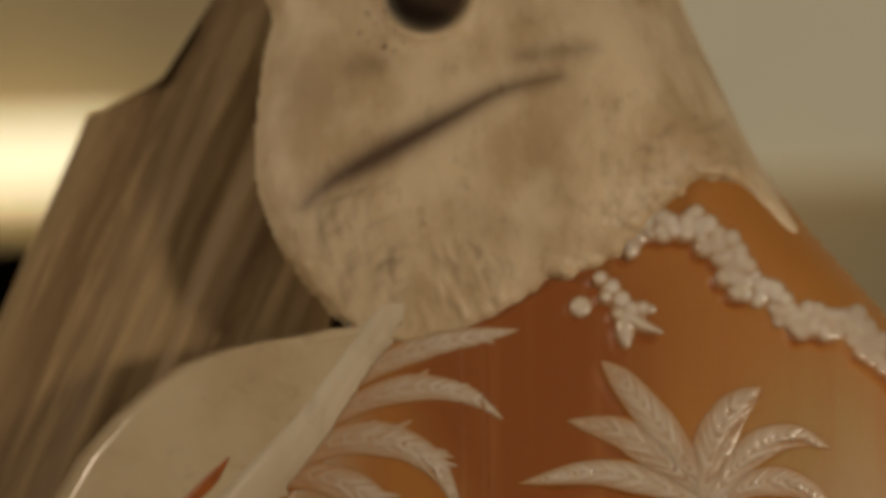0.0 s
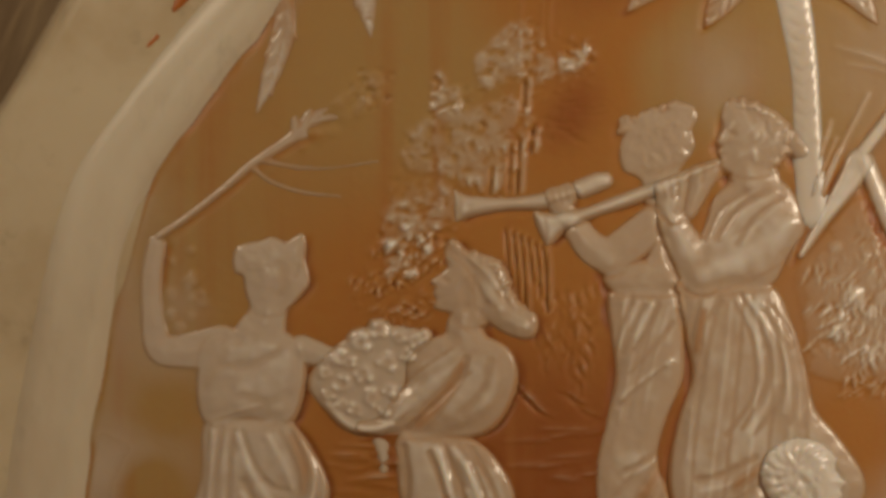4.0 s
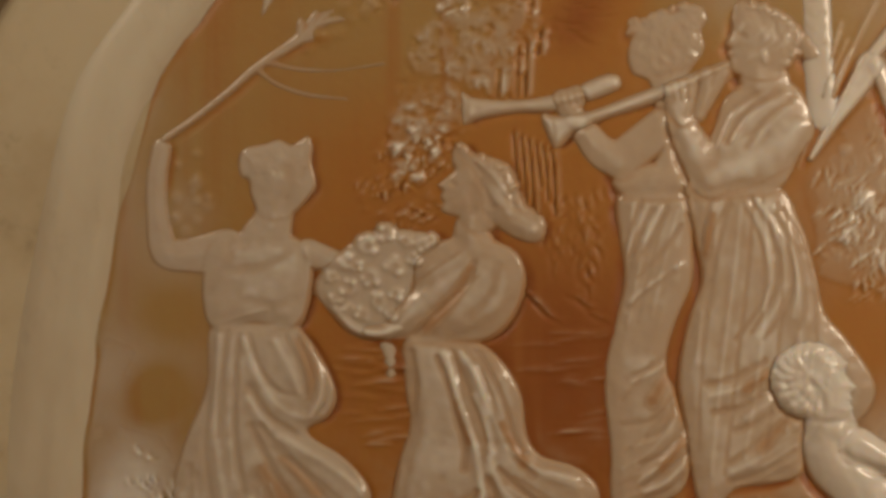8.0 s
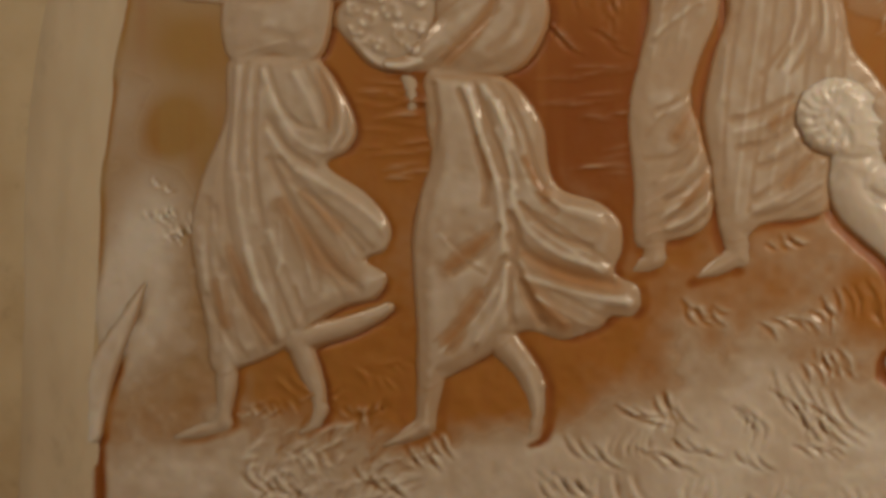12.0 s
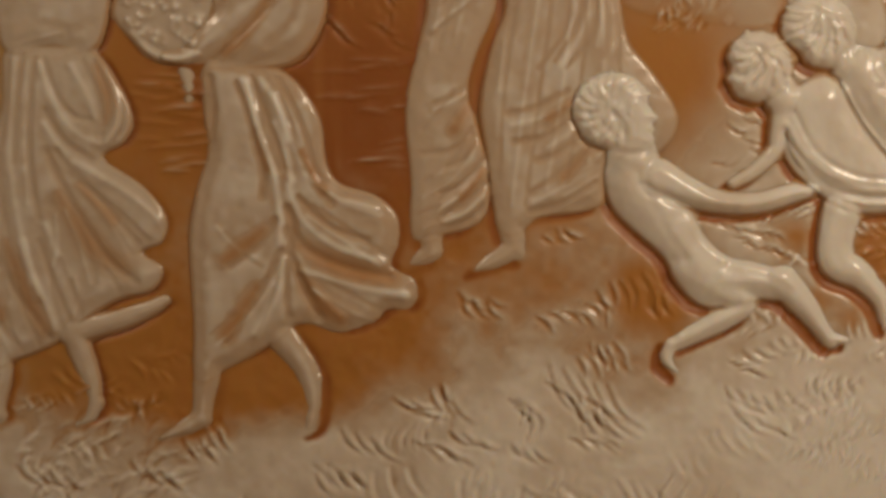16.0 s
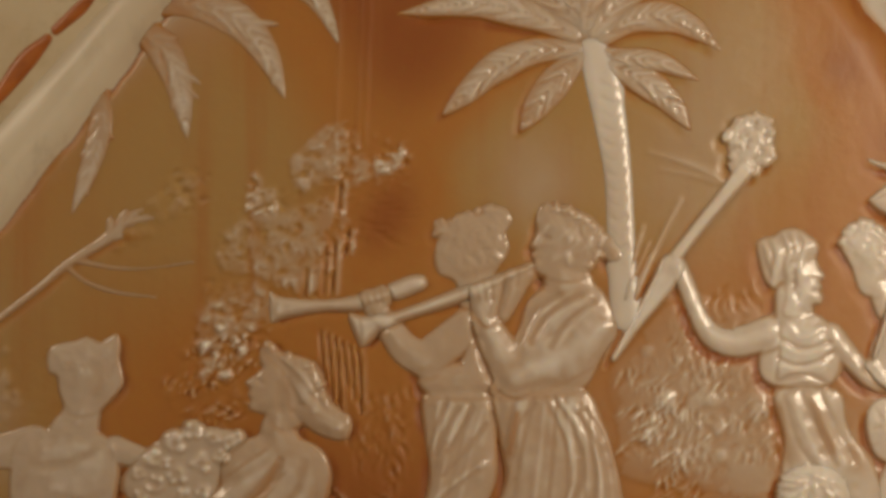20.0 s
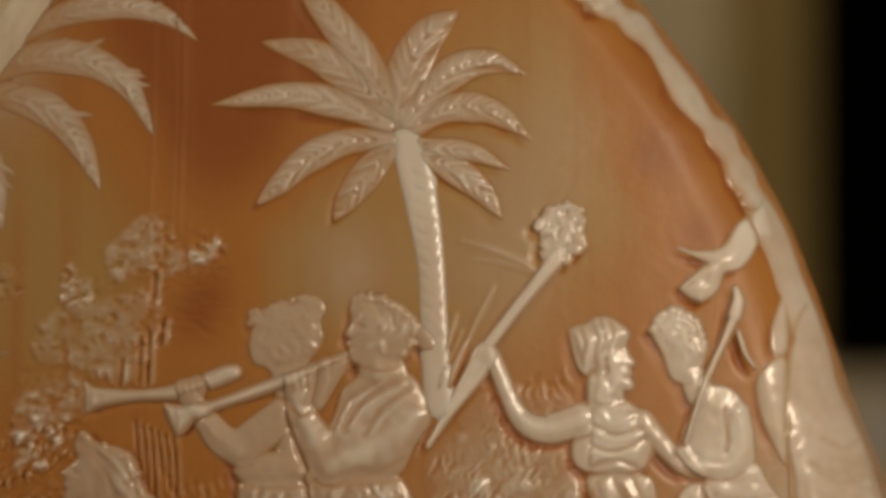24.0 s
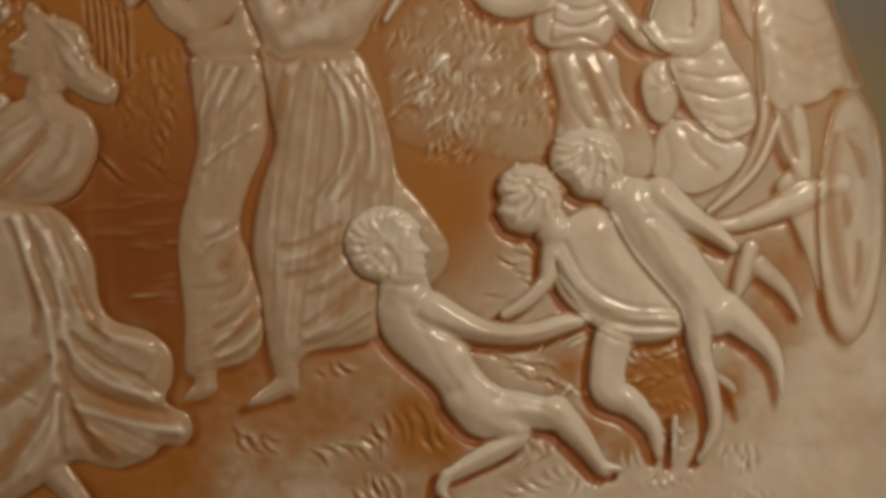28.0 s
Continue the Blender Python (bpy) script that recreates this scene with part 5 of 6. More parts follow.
# string of flowers below the knob, with a pendant
c = box_of("a", 840, 370, 1640, 680, 3.0)
chainline = curve(np.array([(1110, 425), (1160, 400), (1230, 398), (1290, 442), (1330, 500), (1390, 545), (1450, 570), (1510, 575), (1560, 610), (1620, 670)], float), 6)
rng = np.random.default_rng(54)
for x, y in chainline:
    for _ in range(3):
        c.limb("a", [(x + rng.uniform(-22, 22), y + rng.uniform(-22, 22), rng.uniform(12, 20))], rng.uniform(15, 22), 19, 0, 12)
figure("carved_garland", c, "string of small white carved flowers across the amber", soft=3, white=0.8, relief_of=0.36)
c = box_of("a", 1010, 450, 1200, 625)
for x, y, r in ((1075, 492, 15), (1095, 508, 17), (1085, 525, 13), (1112, 530, 18), (1130, 548, 17), (1108, 555, 14), (1150, 545, 14), (1165, 548, 10), (1040, 543, 21)):
    c.limb("a", [(x, y, r)], 16, 17, 0, 12)
c.limb("a", [(1125, 560, 14), (1150, 575, 11), (1182, 588, 5)], 17)
c.limb("a", [(1118, 565, 15), (1118, 590, 15), (1122, 610, 8)], 17)
figure("carved_pendant", c, "white carved blossom pendant with a bead", soft=2, white=0.8)
# knobbly border on the far edge
c = box_of("i", 1040, -30, 1440, 420, 3.5)
c.limb("i", [(x, y, 21 + 4 * math.sin(k * 1.3)) for k, (x, y) in enumerate(curve(np.array([(1050, -10), (1105, 30), (1150, 70), (1235, 195), (1280, 245), (1310, 300), (1335, 350)], float), 4))], 10, 20)
figure("carved_border", c, "smooth pinkish white remains of the outer layer", soft=1, white=0.8)
finish_figures()

# amber ground with its fine carving: leaves, grass, tree bark
g = Carving(-1010, -620, 1360, 1990, 4.5, 0.0)
g.H += 1.2 * np.sin(g.X / 37 + 2 * np.sin(g.Z / 300)) * np.exp(-((g.Z - 1300) / 500) ** 2) * 0.5
# banks of turf, uneven under the tool
rough_h = 1.3 * uneven_field(g, 60, 1) + 0.9 * uneven_field(g, 27, 2) + 0.6 * uneven_field(g, 13, 3)
g.H += rough_h * (np.clip((320 - g.Z + 0.1 * g.X) / 260, 0, 1) + 0.06)
g.H += 10 / (1 + np.exp((g.Z - (-190 + 0.08 * g.X)) / 40)) + 6 / (1 + np.exp((g.Z - (60 + 0.05 * (g.X + 500))) / 60)) / (1 + np.exp(-(g.X + 150) / 60))
g.tufts("f", [(60, 720), (700, 700), (1568, 720), (1568, 900), (20, 900)], 20, 6, 52, 5.5, 2.0, 1, -70, 40)
g.comb("e", 5.0, 4.6, (1252, 462, 6, 22, -5, 40, 40, -0.12), (1362, 410, 5, 20, -6, 62, 72, -0.1), (1120, 436, 3, 22, -3, 36, 50, 0.15), (1262, 316, 3, 20, -2, 30, 20, 0.1), (1326, 530, 5, 16, -6, 46, 62, -0.1),
       (1268, 570, 3, 20, 8, 120, 56, -0.1), (1330, 600, 4, 14, 10, 70, 60, 0.1), (1310, 672, 4, 22, 3, 46, 28, -0.1), (1206, 610, 2, 10, 12, 60, 70, -0.3), (1062, 588, 2, 22, -8, 40, 60, 0.1), (860, 736, 4, 22, -2, 46, 58, 0.1),
       (905, 660, 3, 26, 6, 60, 45, 0.1), (1000, 610, 2, 26, 4, 60, 25, 0.1), (1210, 690, 3, 18, 5, 40, 40, 0.1), (640, 690, 4, 16, -8, 36, 60, 0.1), (1100, 660, 3, 24, 8, 44, 30, 0.1), (1450, 420, 3, 14, 4, 46, 70, 0.1))
g.comb("e", -4.5, 6.5, (1385, 790, 5, 34, 6, 90, 100, 0.15), (1290, 770, 4, 26, 16, 110, 50, -0.1), (880, 820, 3, 30, 8, 80, 55, -0.1), (730, 780, 4, 24, 10, 80, 88, 0.1), (1110, 760, 4, 36, 4, 90, 84, 0.05), (960, 740, 3, 30, -6, 60, 70, 0.1))
g.comb("f", 4.5, 4.0, (1385, 640, 5, 22, 6, 34, 45, 0.1), (1400, 690, 5, 20, 4, 40, 30, 0.1), (1360, 345, 6, 20, 3, 40, 25, -0.1), (1400, 370, 5, 18, 6, 36, 25, -0.1), (1390, 590, 4, 16, 8, 36, 10, 0.1))
g.strokes("n", [(190, 730), (330, 690), (420, 720), (440, 830), (260, 860), (180, 800)], 44, 46, 6, 3.0, 81, 24, 22, 0.2)
g.strokes("n", [(190, 730), (330, 690), (420, 720), (440, 830), (260, 860), (180, 800)], 30, 40, 5, -3.0, 85, 60, 20, 0.2)
g.tufts("f", [(1480, 690), (1568, 640), (1620, 800), (1490, 830)], 16, 6, 34, 5, 3.6, 82, 80, 30)
g.comb("n", 1.4, 4.5, (28, 310, 3, 16, 4, 34, 62, 0.1), (40, 330, 3, 14, 6, 30, 62, 0.1))
g.comb("n", 4.0, 5.0, (1118, 596, 5, 26, 10, 110, 52, 0.12), (1060, 660, 2, 20, 6, 60, 70, -0.3), (1190, 560, 4, 16, 3, 44, 60, 0.1), (930, 640, 2, 14, 4, 60, 60, 0.1), (860, 660, 2, 24, 10, 60, 20, 0.1), (1440, 660, 6, 20, -4, 46, 38, 0.1),
       (1464, 570, 4, 22, -6, 40, 30, 0.1), (880, 730, 4, 20, 8, 60, 30, -0.1), (700, 770, 3, 26, 4, 60, 45, -0.1), (1080, 820, 5, 26, 8, 80, 42, -0.1), (1240, 800, 4, 24, 6, 90, 76, -0.1), (1340, 790, 5, 28, 10, 100, 100, 0.15),
       (380, 770, 4, 22, 8, 46, 40, 0.1), (470, 730, 3, 20, 4, 36, 60, 0.1), (180, 770, 4, 26, 8, 50, 35, 0.1), (1130, 355, 2, 16, 4, 34, 40, 0.1), (960, 470, 3, 24, 6, 40, 30, 0.15))
g.tufts("e", [(440, 500), (620, 480), (640, 650), (320, 650), (320, 560)], 12, 5, 40, 5, 4, 3, -30, 60)
g.tufts("e", [(250, 680), (560, 690), (560, 800), (250, 800)], 12, 6, 44, 5, 2.6, 4, -40, 50)
g.tufts("k", [(1080, 620), (1230, 620), (1230, 760), (1120, 740)], 9, 5, 40, 4.5, 6, 5, 160, 40)
g.tufts("k", [(880, 610), (1040, 610), (1050, 740), (960, 690)], 8, 5, 50, 4.5, 6, 6, 10, 30)
g.tufts("k", [(900, 790), (1300, 790), (1300, 880), (900, 880)], 14, 5, 28, 5, 4, 7, 40, 90)
g.comb("k", 4.0, 4.0, (880, 455, 5, 14, 12, 34, 20, 0.1), (900, 430, 4, 12, 8, 28, 15, 0.1), (860, 520, 3, 16, 8, 40, -20, 0.1))
g.tufts("e", [(170, 200), (240, 180), (240, 330), (170, 330)], 7, 5, 26, 4, 6, 38, -50, 30)
# shrub between piper and torch bearer
g.area("l", [(700, 640), (760, 560), (830, 500), (960, 510), (975, 640), (992, 760), (985, 840), (740, 815), (722, 740)], 4, 70, 0)
g.tufts("l", [(740, 640), (830, 510), (960, 520), (970, 640), (990, 760), (980, 810), (740, 800)], 56, 7, 34, 4.5, 1.5, 9, 80, 45, 12)
g.lumps("l", [(740, 640), (830, 530), (960, 540), (980, 760), (760, 800)], 30, 16, 2.4, 10)
g.strokes("l", [(740, 640), (830, 510), (960, 520), (980, 760), (760, 810)], 80, 22, 5, -2.0, 39, 50, 60)
before = g.H.copy()
# tree behind the trumpets: flat clumps of leaves drilled with small holes, over thin trunks
CLUMPS = ([(285, 520), (290, 490), (310, 470), (330, 448), (360, 432), (395, 446), (402, 476), (425, 492), (425, 530), (390, 548), (340, 540), (305, 545)],
          [(430, 500), (450, 476), (480, 472), (488, 494), (470, 520), (440, 526)],
          [(190, 580), (205, 560), (205, 528), (225, 520), (232, 545), (255, 552), (258, 590), (225, 605)],
          [(155, 640), (165, 620), (200, 600), (250, 590), (300, 575), (350, 570), (385, 590), (392, 640), (370, 660), (345, 720), (310, 730), (260, 720), (220, 700), (180, 700), (150, 670)],
          [(130, 760), (150, 720), (200, 710), (240, 720), (245, 780), (215, 800), (190, 850), (120, 860), (105, 820)])
for pts in CLUMPS:
    g.area("h", pts, 1.6, 22, 0)
    g.lumps("h", pts, 18, 13, 1.2, 61 + len(pts))
    g.strokes("h", pts, 16 + 3 * len(pts), 12, 4.6, -3.4, 13 + len(pts), -35, 40, 0.2)
    g.strokes("h", pts, 20 + 3 * len(pts), 16, 4.0, 2.0, 33 + len(pts), 30, 70, 0.4)
g.comb("h", 2.2, 3.8, (170, 745, 6, 8, 14, 46, 8, 0.1), (260, 640, 5, 17, 3, 26, 60, 0.1), (250, 700, 5, 16, 2, 24, 75, 0.1), (420, 560, 5, 12, 8, 60, -12, 0.1), (405, 600, 4, 14, 12, 50, 8, 0.1), (165, 660, 4, 20, 6, 22, 30, 0.1))
for x0, y0, y1 in ((372, 530, 590), (360, 640, 730), (346, 650, 730), (385, 620, 660), (312, 690, 732)):
    g.score("h", [(x0, y0), (x0 - 5, y1)], 5, 5)
    g.score("h", [(x0 + 9, y0), (x0 + 4, y1)], -4, 5)
g.lumps("h", [(120, 800), (190, 790), (200, 850), (170, 875), (110, 870)], 16, 9, 4.5, 71)
g.strokes("h", [(150, 650), (280, 520), (340, 440), (480, 475), (480, 540), (440, 620), (330, 730), (180, 850), (110, 860)], 110, 15, 4.2, 1.6, 76, 40, 70, 0.4)
g.strokes("h", [(150, 650), (280, 520), (340, 440), (480, 475), (480, 540), (440, 620), (330, 730), (180, 850), (110, 860)], 90, 13, 4.2, -2.2, 77, -30, 50, 0.3)
tree = g.H - before
# twig with worn leaves in front of the dancer
g.lumps("h", [(-20, 570), (30, 560), (70, 520), (130, 520), (110, 580), (20, 640), (-30, 640)], 20, 13, 2.4, 72)
g.strokes("h", [(60, 520), (130, 510), (120, 580), (70, 590)], 16, 18, 4, -4, 73, 10, 60)
g.lumps("c", [(640, 300), (690, 260), (770, 250), (770, 390), (660, 400)], 22, 9, 2, 14)
g.tufts("c", [(640, 280), (760, 250), (770, 390), (640, 400)], 22, 4, 24, 4, 5, 36, 40, 60)
g.lumps("c", [(305, 270), (350, 240), (370, 330), (360, 400), (310, 410)], 14, 11, 2, 16)
# trunks and bark behind the second woman
for k in range(6):
    x0 = 916 + 13 * k
    g.score("c", [(x0 - 8, 236 + 6 * k), (x0 - 3, 290), (x0 + 2, 330 + 26 * (k % 3))], 6, 4)
    g.score("c", [(x0 - 1, 236 + 6 * k), (x0 + 4, 290), (x0 + 9, 330 + 26 * (k % 3))], -4, 4)
g.comb("c", 3.0, 4.0, (980, 352, 6, 17, -3, 28, 78, 0.1), (985, 405, 5, 12, 14, 46, 100, -0.25), (1042, 400, 5, -4, 24, 44, 70, -0.2), (905, 490, 6, 9, 10, 44, 40, 0.1), (1000, 520, 4, 12, 10, 40, 20, 0.1), (960, 400, 4, 8, 20, 36, 90, 0.2))
g.strokes("g", [(640, 440), (720, 430), (728, 530), (690, 560), (650, 540)], 26, 60, 4.6, 2.2, 62, 80, 22, 0.35)
g.strokes("g", [(640, 440), (720, 430), (728, 530), (690, 560), (650, 540)], 22, 56, 4.6, -2.2, 63, 80, 22, 0.35)
g.strokes("c", [(590, 600), (700, 610), (700, 780), (600, 780)], 34, 80, 5, 4.0, 18, 0, 6, 0.05)
g.strokes("c", [(900, 590), (1060, 600), (1050, 780), (930, 740)], 26, 80, 5, 2.6, 19, 4, 6, 0.05)
g.tufts("c", [(1430, 330), (1560, 300), (1560, 540), (1450, 500)], 16, 6, 26, 4, 4, 20, 70, 40, 11)
# reeds by the palm's foot
for a, b in (((705, 600), (826, 322)), ((690, 620), (770, 400)), ((715, 600), (800, 470)), ((740, 560), (780, 420)), ((730, 520), (760, 370))):
    g.score("l", [(*a, 4), ((a[0] + b[0]) / 2 - 6, (a[1] + b[1]) / 2, 6), (*b, 3)], -5)
g.score("l", [(770, 238, 4), (835, 256, 8), (905, 290, 6)], -3)
g.score("l", [(790, 268, 3), (850, 280, 5), (900, 296, 4)], -2)
# faint growth lines
for k, x0 in enumerate((855, 893, 905)):
    g.score("b", [(x0, 180), (x0 + 4, 400), (x0 - 2, 680)], -2, 4)
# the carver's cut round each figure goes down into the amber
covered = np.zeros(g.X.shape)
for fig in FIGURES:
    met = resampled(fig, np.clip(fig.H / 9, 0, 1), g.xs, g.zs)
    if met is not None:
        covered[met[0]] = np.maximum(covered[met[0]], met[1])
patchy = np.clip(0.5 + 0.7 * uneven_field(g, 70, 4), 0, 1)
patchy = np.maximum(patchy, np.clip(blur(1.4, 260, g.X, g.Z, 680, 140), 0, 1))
cut_shade = undercut(covered, 3, g.xs) * (0.12 + 0.95 * patchy ** 1.5)
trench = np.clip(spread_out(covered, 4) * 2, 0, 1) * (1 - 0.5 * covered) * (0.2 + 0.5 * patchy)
g.H -= 0.7 * trench + 9 * cut_shade
# besides bared amber, the rust along the cuts paints in shade beside the figures
tone = (blur(1.1, 190, g.X, g.Z, -330, 1080) + blur(0.55, 170, g.X, g.Z, 230, 1060) + blur(0.6, 230, g.X, g.Z, 640, 1230) + blur(0.3, 120, g.X, g.Z, 560, 1480)
        + blur(1.1, 200, g.X, g.Z, -760, 700) + blur(1.1, 170, g.X, g.Z, -800, 330) + blur(1.1, 170, g.X, g.Z, -830, 20) - blur(1.0, 170, g.X, g.Z, 60, 1580) - blur(0.9, 120, g.X, g.Z, 30, 1250)
        - blur(0.8, 150, g.X, g.Z, 820, 1330) - blur(0.9, 180, g.X, g.Z, -20, 330) - blur(0.5, 200, g.X, g.Z, -420, 520) - 0.12 * trench - 2.6 * cut_shade)
fine_h = g.H - spread_out(g.H, 8)
white = (1.1 * np.clip(fine_h, -4, 5) + 6.2 / (1 + np.exp((g.Z - (200 + 0.14 * g.X)) / 110)) + blur(4, 260, g.X, g.Z, 950, -150) + 2.0 / (1 + np.exp((g.Z + 230) / 50)) + blur(7, 170, g.X, g.Z, 520, 640)
         + blur(9, 150, g.X, g.Z, 1050, 560) + blur(8, 170, g.X, g.Z, 880, 330) + blur(7, 150, g.X, g.Z, 620, 250) + blur(6, 110, g.X, g.Z, 1130, 760) - blur(9, 55, g.X, g.Z, 880, 90) - blur(9, 45, g.X, g.Z, 1085, 280) - blur(7, 40, g.X, g.Z, 1070, 180) - blur(8, 70, g.X, g.Z, 490, 400) + blur(8, 170, g.X, g.Z, 1250, 200) + blur(11, 110, g.X, g.Z, -890, 0) + blur(11, 110, g.X, g.Z, -880, 350) + blur(9, 90, g.X, g.Z, -850, 650) + blur(7, 80, g.X, g.Z, -820, 850)
         - 1 * trench - 20 * cut_shade + (1.7 * uneven_field(g, 80, 5) + 1.3 * uneven_field(g, 32, 6)) * np.clip((450 - g.Z) / 300, 0.2, 1)
         - blur(5, 70, g.X, g.Z, -270, -110) - blur(4, 60, g.X, g.Z, -130, -60) - blur(4, 80, g.X, g.Z, -520, -60) - blur(4, 100, g.X, g.Z, 100, 40) - blur(6, 60, g.X, g.Z, 470, 20))
for x, y, s in ((330, 610, 55), (420, 640, 40), (640, 640, 45), (700, 600, 50), (780, 500, 40), (560, 560, 40), (240, 560, 50)):
    sx, sz = on_board("f", x, y)
    white = white - blur(8, s, g.X, g.Z, sx, sz)
for x, y, s in ((1130, 680, 32), (1290, 690, 26), (1010, 650, 22), (1180, 660, 30), (1200, 720, 26), (1040, 760, 22), (1100, 790, 20)):
    sx, sz = on_board("k", x, y)
    white = white - blur(11, s, g.X, g.Z, sx, sz)
for x, y, s, amount in ((600, 635, 38, -9), (820, 590, 55, -6), (900, 580, 40, -4), (1290, 470, 26, -10), (1330, 500, 26, -8), (400, 560, 36, -7), (240, 625, 26, -9), (450, 700, 44, -5), (760, 690, 36, -5), (930, 740, 60, -4), (1180, 730, 60, -4),
                        (1300, 620, 40, -5), (1150, 460, 40, -3), (330, 530, 24, -6), (960, 560, 34, 3), (1090, 660, 36, 3), (690, 745, 44, 4), (1010, 690, 30, 3), (1120, 580, 30, 2), (60, 740, 60, 2), (860, 820, 60, -2), (640, 830, 70, -2), (480, 640, 24, -6)):
    sx, sz = on_board("n", x, y)
    white = white + blur(amount, s, g.X, g.Z, sx, sz)
white = white + 1.7 * np.clip(spread_out(tree, 3), -3, 3) + 0.4 * np.clip(tree, -3, 3)
for sheet, x, y, s, amount in (("d", 325, 330, 30, -12), ("d", 300, 355, 24, -9), ("c", 300, 560, 40, -10), ("c", 270, 700, 24, -10), ("c", 345, 360, 34, 5), ("c", 380, 320, 20, -5), ("d", 260, 540, 34, 4), ("e", 160, 350, 60, 4),
                               ("h", 700, 500, 70, 7), ("b", 560, 400, 45, 8), ("b", 500, 480, 45, 9), ("b", 640, 300, 40, 7), ("b", 430, 570, 40, 7), ("b", 620, 420, 60, 4), ("b", 350, 690, 40, 5), ("h", 720, 560, 50, 4), ("h", 980, 520, 100, 7), ("h", 1080, 280, 110, 5), ("c", 320, 480, 60, 6), ("c", 300, 620, 60, 5), ("d", 270, 480, 50, 7), ("d", 250, 640, 60, 6), ("e", 120, 480, 60, 6), ("e", 220, 250, 50, 5), ("h", 1000, 390, 80, 3), ("h", 120, 350, 120, 2), ("c", 640, 700, 50, -3), ("h", 1190, 560, 40, -5)):
    sx, sz = on_board(sheet, x, y)
    white = white + blur(amount, s, g.X, g.Z, sx, sz)
for x, y, s, amount in ((1235, 340, 45, -0.6), (1180, 190, 50, -0.4), (1330, 470, 40, -0.6), (950, 450, 110, 0.9), (1060, 260, 110, 0.8), (900, 560, 60, 0.6), (1160, 420, 50, 0.5), (440, 60, 120, -0.8), (700, 500, 90, 0.9), (480, 560, 50, -0.7), (430, 620, 50, -0.8)):
    sx, sz = on_board("h", x, y)
    tone = tone + blur(amount, s, g.X, g.Z, sx, sz)
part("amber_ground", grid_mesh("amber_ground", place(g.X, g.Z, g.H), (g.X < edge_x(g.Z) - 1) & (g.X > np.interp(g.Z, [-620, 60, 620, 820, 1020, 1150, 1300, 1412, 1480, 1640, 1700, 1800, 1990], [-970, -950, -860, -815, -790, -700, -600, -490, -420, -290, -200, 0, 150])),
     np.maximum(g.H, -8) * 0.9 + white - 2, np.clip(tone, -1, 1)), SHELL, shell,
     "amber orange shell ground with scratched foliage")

# back of the shell, so that it is a solid body
th, zz = np.meshgrid(np.linspace(0, math.pi, 40), np.linspace(-640, 2200, 60))
ex = edge_x(zz)
lx = np.interp(zz, [-640, 600, 900, 1300, 1600, 2200], [-900, -950, -820, -600, -350, -250])
mid, half = (ex + lx) / 2, (ex - lx) / 2 - 6
back_pts = place(0 * zz, zz, 0)
bx, bd = mid + half * np.cos(th), 260 + 1150 * np.sin(th) * np.sqrt(np.clip(1 - ((zz - 700) / 1700) ** 2, 0, 1))
kk = (FAR + 240) / FAR
back_pts = np.stack([(MX + (bx - MX) * kk) * U, bd * U, (MZ + (zz - MZ) * kk) * U], -1)
part("shell_back", grid_mesh("shell_back", back_pts), CHALK, shell, "rough white outside of the shell")

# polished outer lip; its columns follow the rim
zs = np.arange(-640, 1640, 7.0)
cols = np.concatenate([np.arange(-30, 60, 4.0), np.arange(60, 720, 12.0)])
across, zz = np.meshgrid(cols, zs)
lx = np.interp(zz, [-640, 300, 640, 900, 975, 1055, 1230, 1405, 1480, 1537, 1575, 1600, 1615, 1622, 1640], [-1290, -1290, -1200, -1060, -1025, -975, -872, -770, -705, -637, -580, -512, -440, -380, -300])
rx = np.interp(zz, [-640, -160, 60, 260, 620, 820, 1020, 1150, 1300, 1412, 1480, 1640], [-960, -925, -935, -905, -845, -800, -790, -690, -600, -490, -420, -290])
xx = lx + across
top = 13 * np.sqrt(1 - (1 - np.clip((across + 12) / 30, 0, 1)) ** 2) - 5 * np.clip(across / 200, 0, 1) * np.clip((zz - 700) / 200, 0, 1)
top = top + 5 * np.sin(zz / 160 + xx / 210) * np.clip(across / 80, 0, 1)
under = np.interp(zz, [850, 1050], [-10, 24])
top = np.where(xx > rx + under, top - 0.35 * (xx - rx - under), top)
top = top - 8 * np.clip((xx - rx + 170) / 60, 0, 1) * np.clip((1000 - zz) / 200, 0, 1)
lip_u = xx - lx + 30 * np.sin(zz / 260)
top = top + (0.35 * np.sin(lip_u / 13 + 2 * np.sin(zz / 210)) + 0.2 * np.sin(lip_u / 6.1 + 3 * np.sin(zz / 330))) * np.clip(across / 70, 0, 1)
top = np.where(across < -12, -0.3 * (across + 12) ** 2, top)
part("outer_lip", grid_mesh("outer_lip", place(xx, zz, top), (xx < rx + 60 + under)), LIP, shell, "smooth polished cream lip with a bright rim")

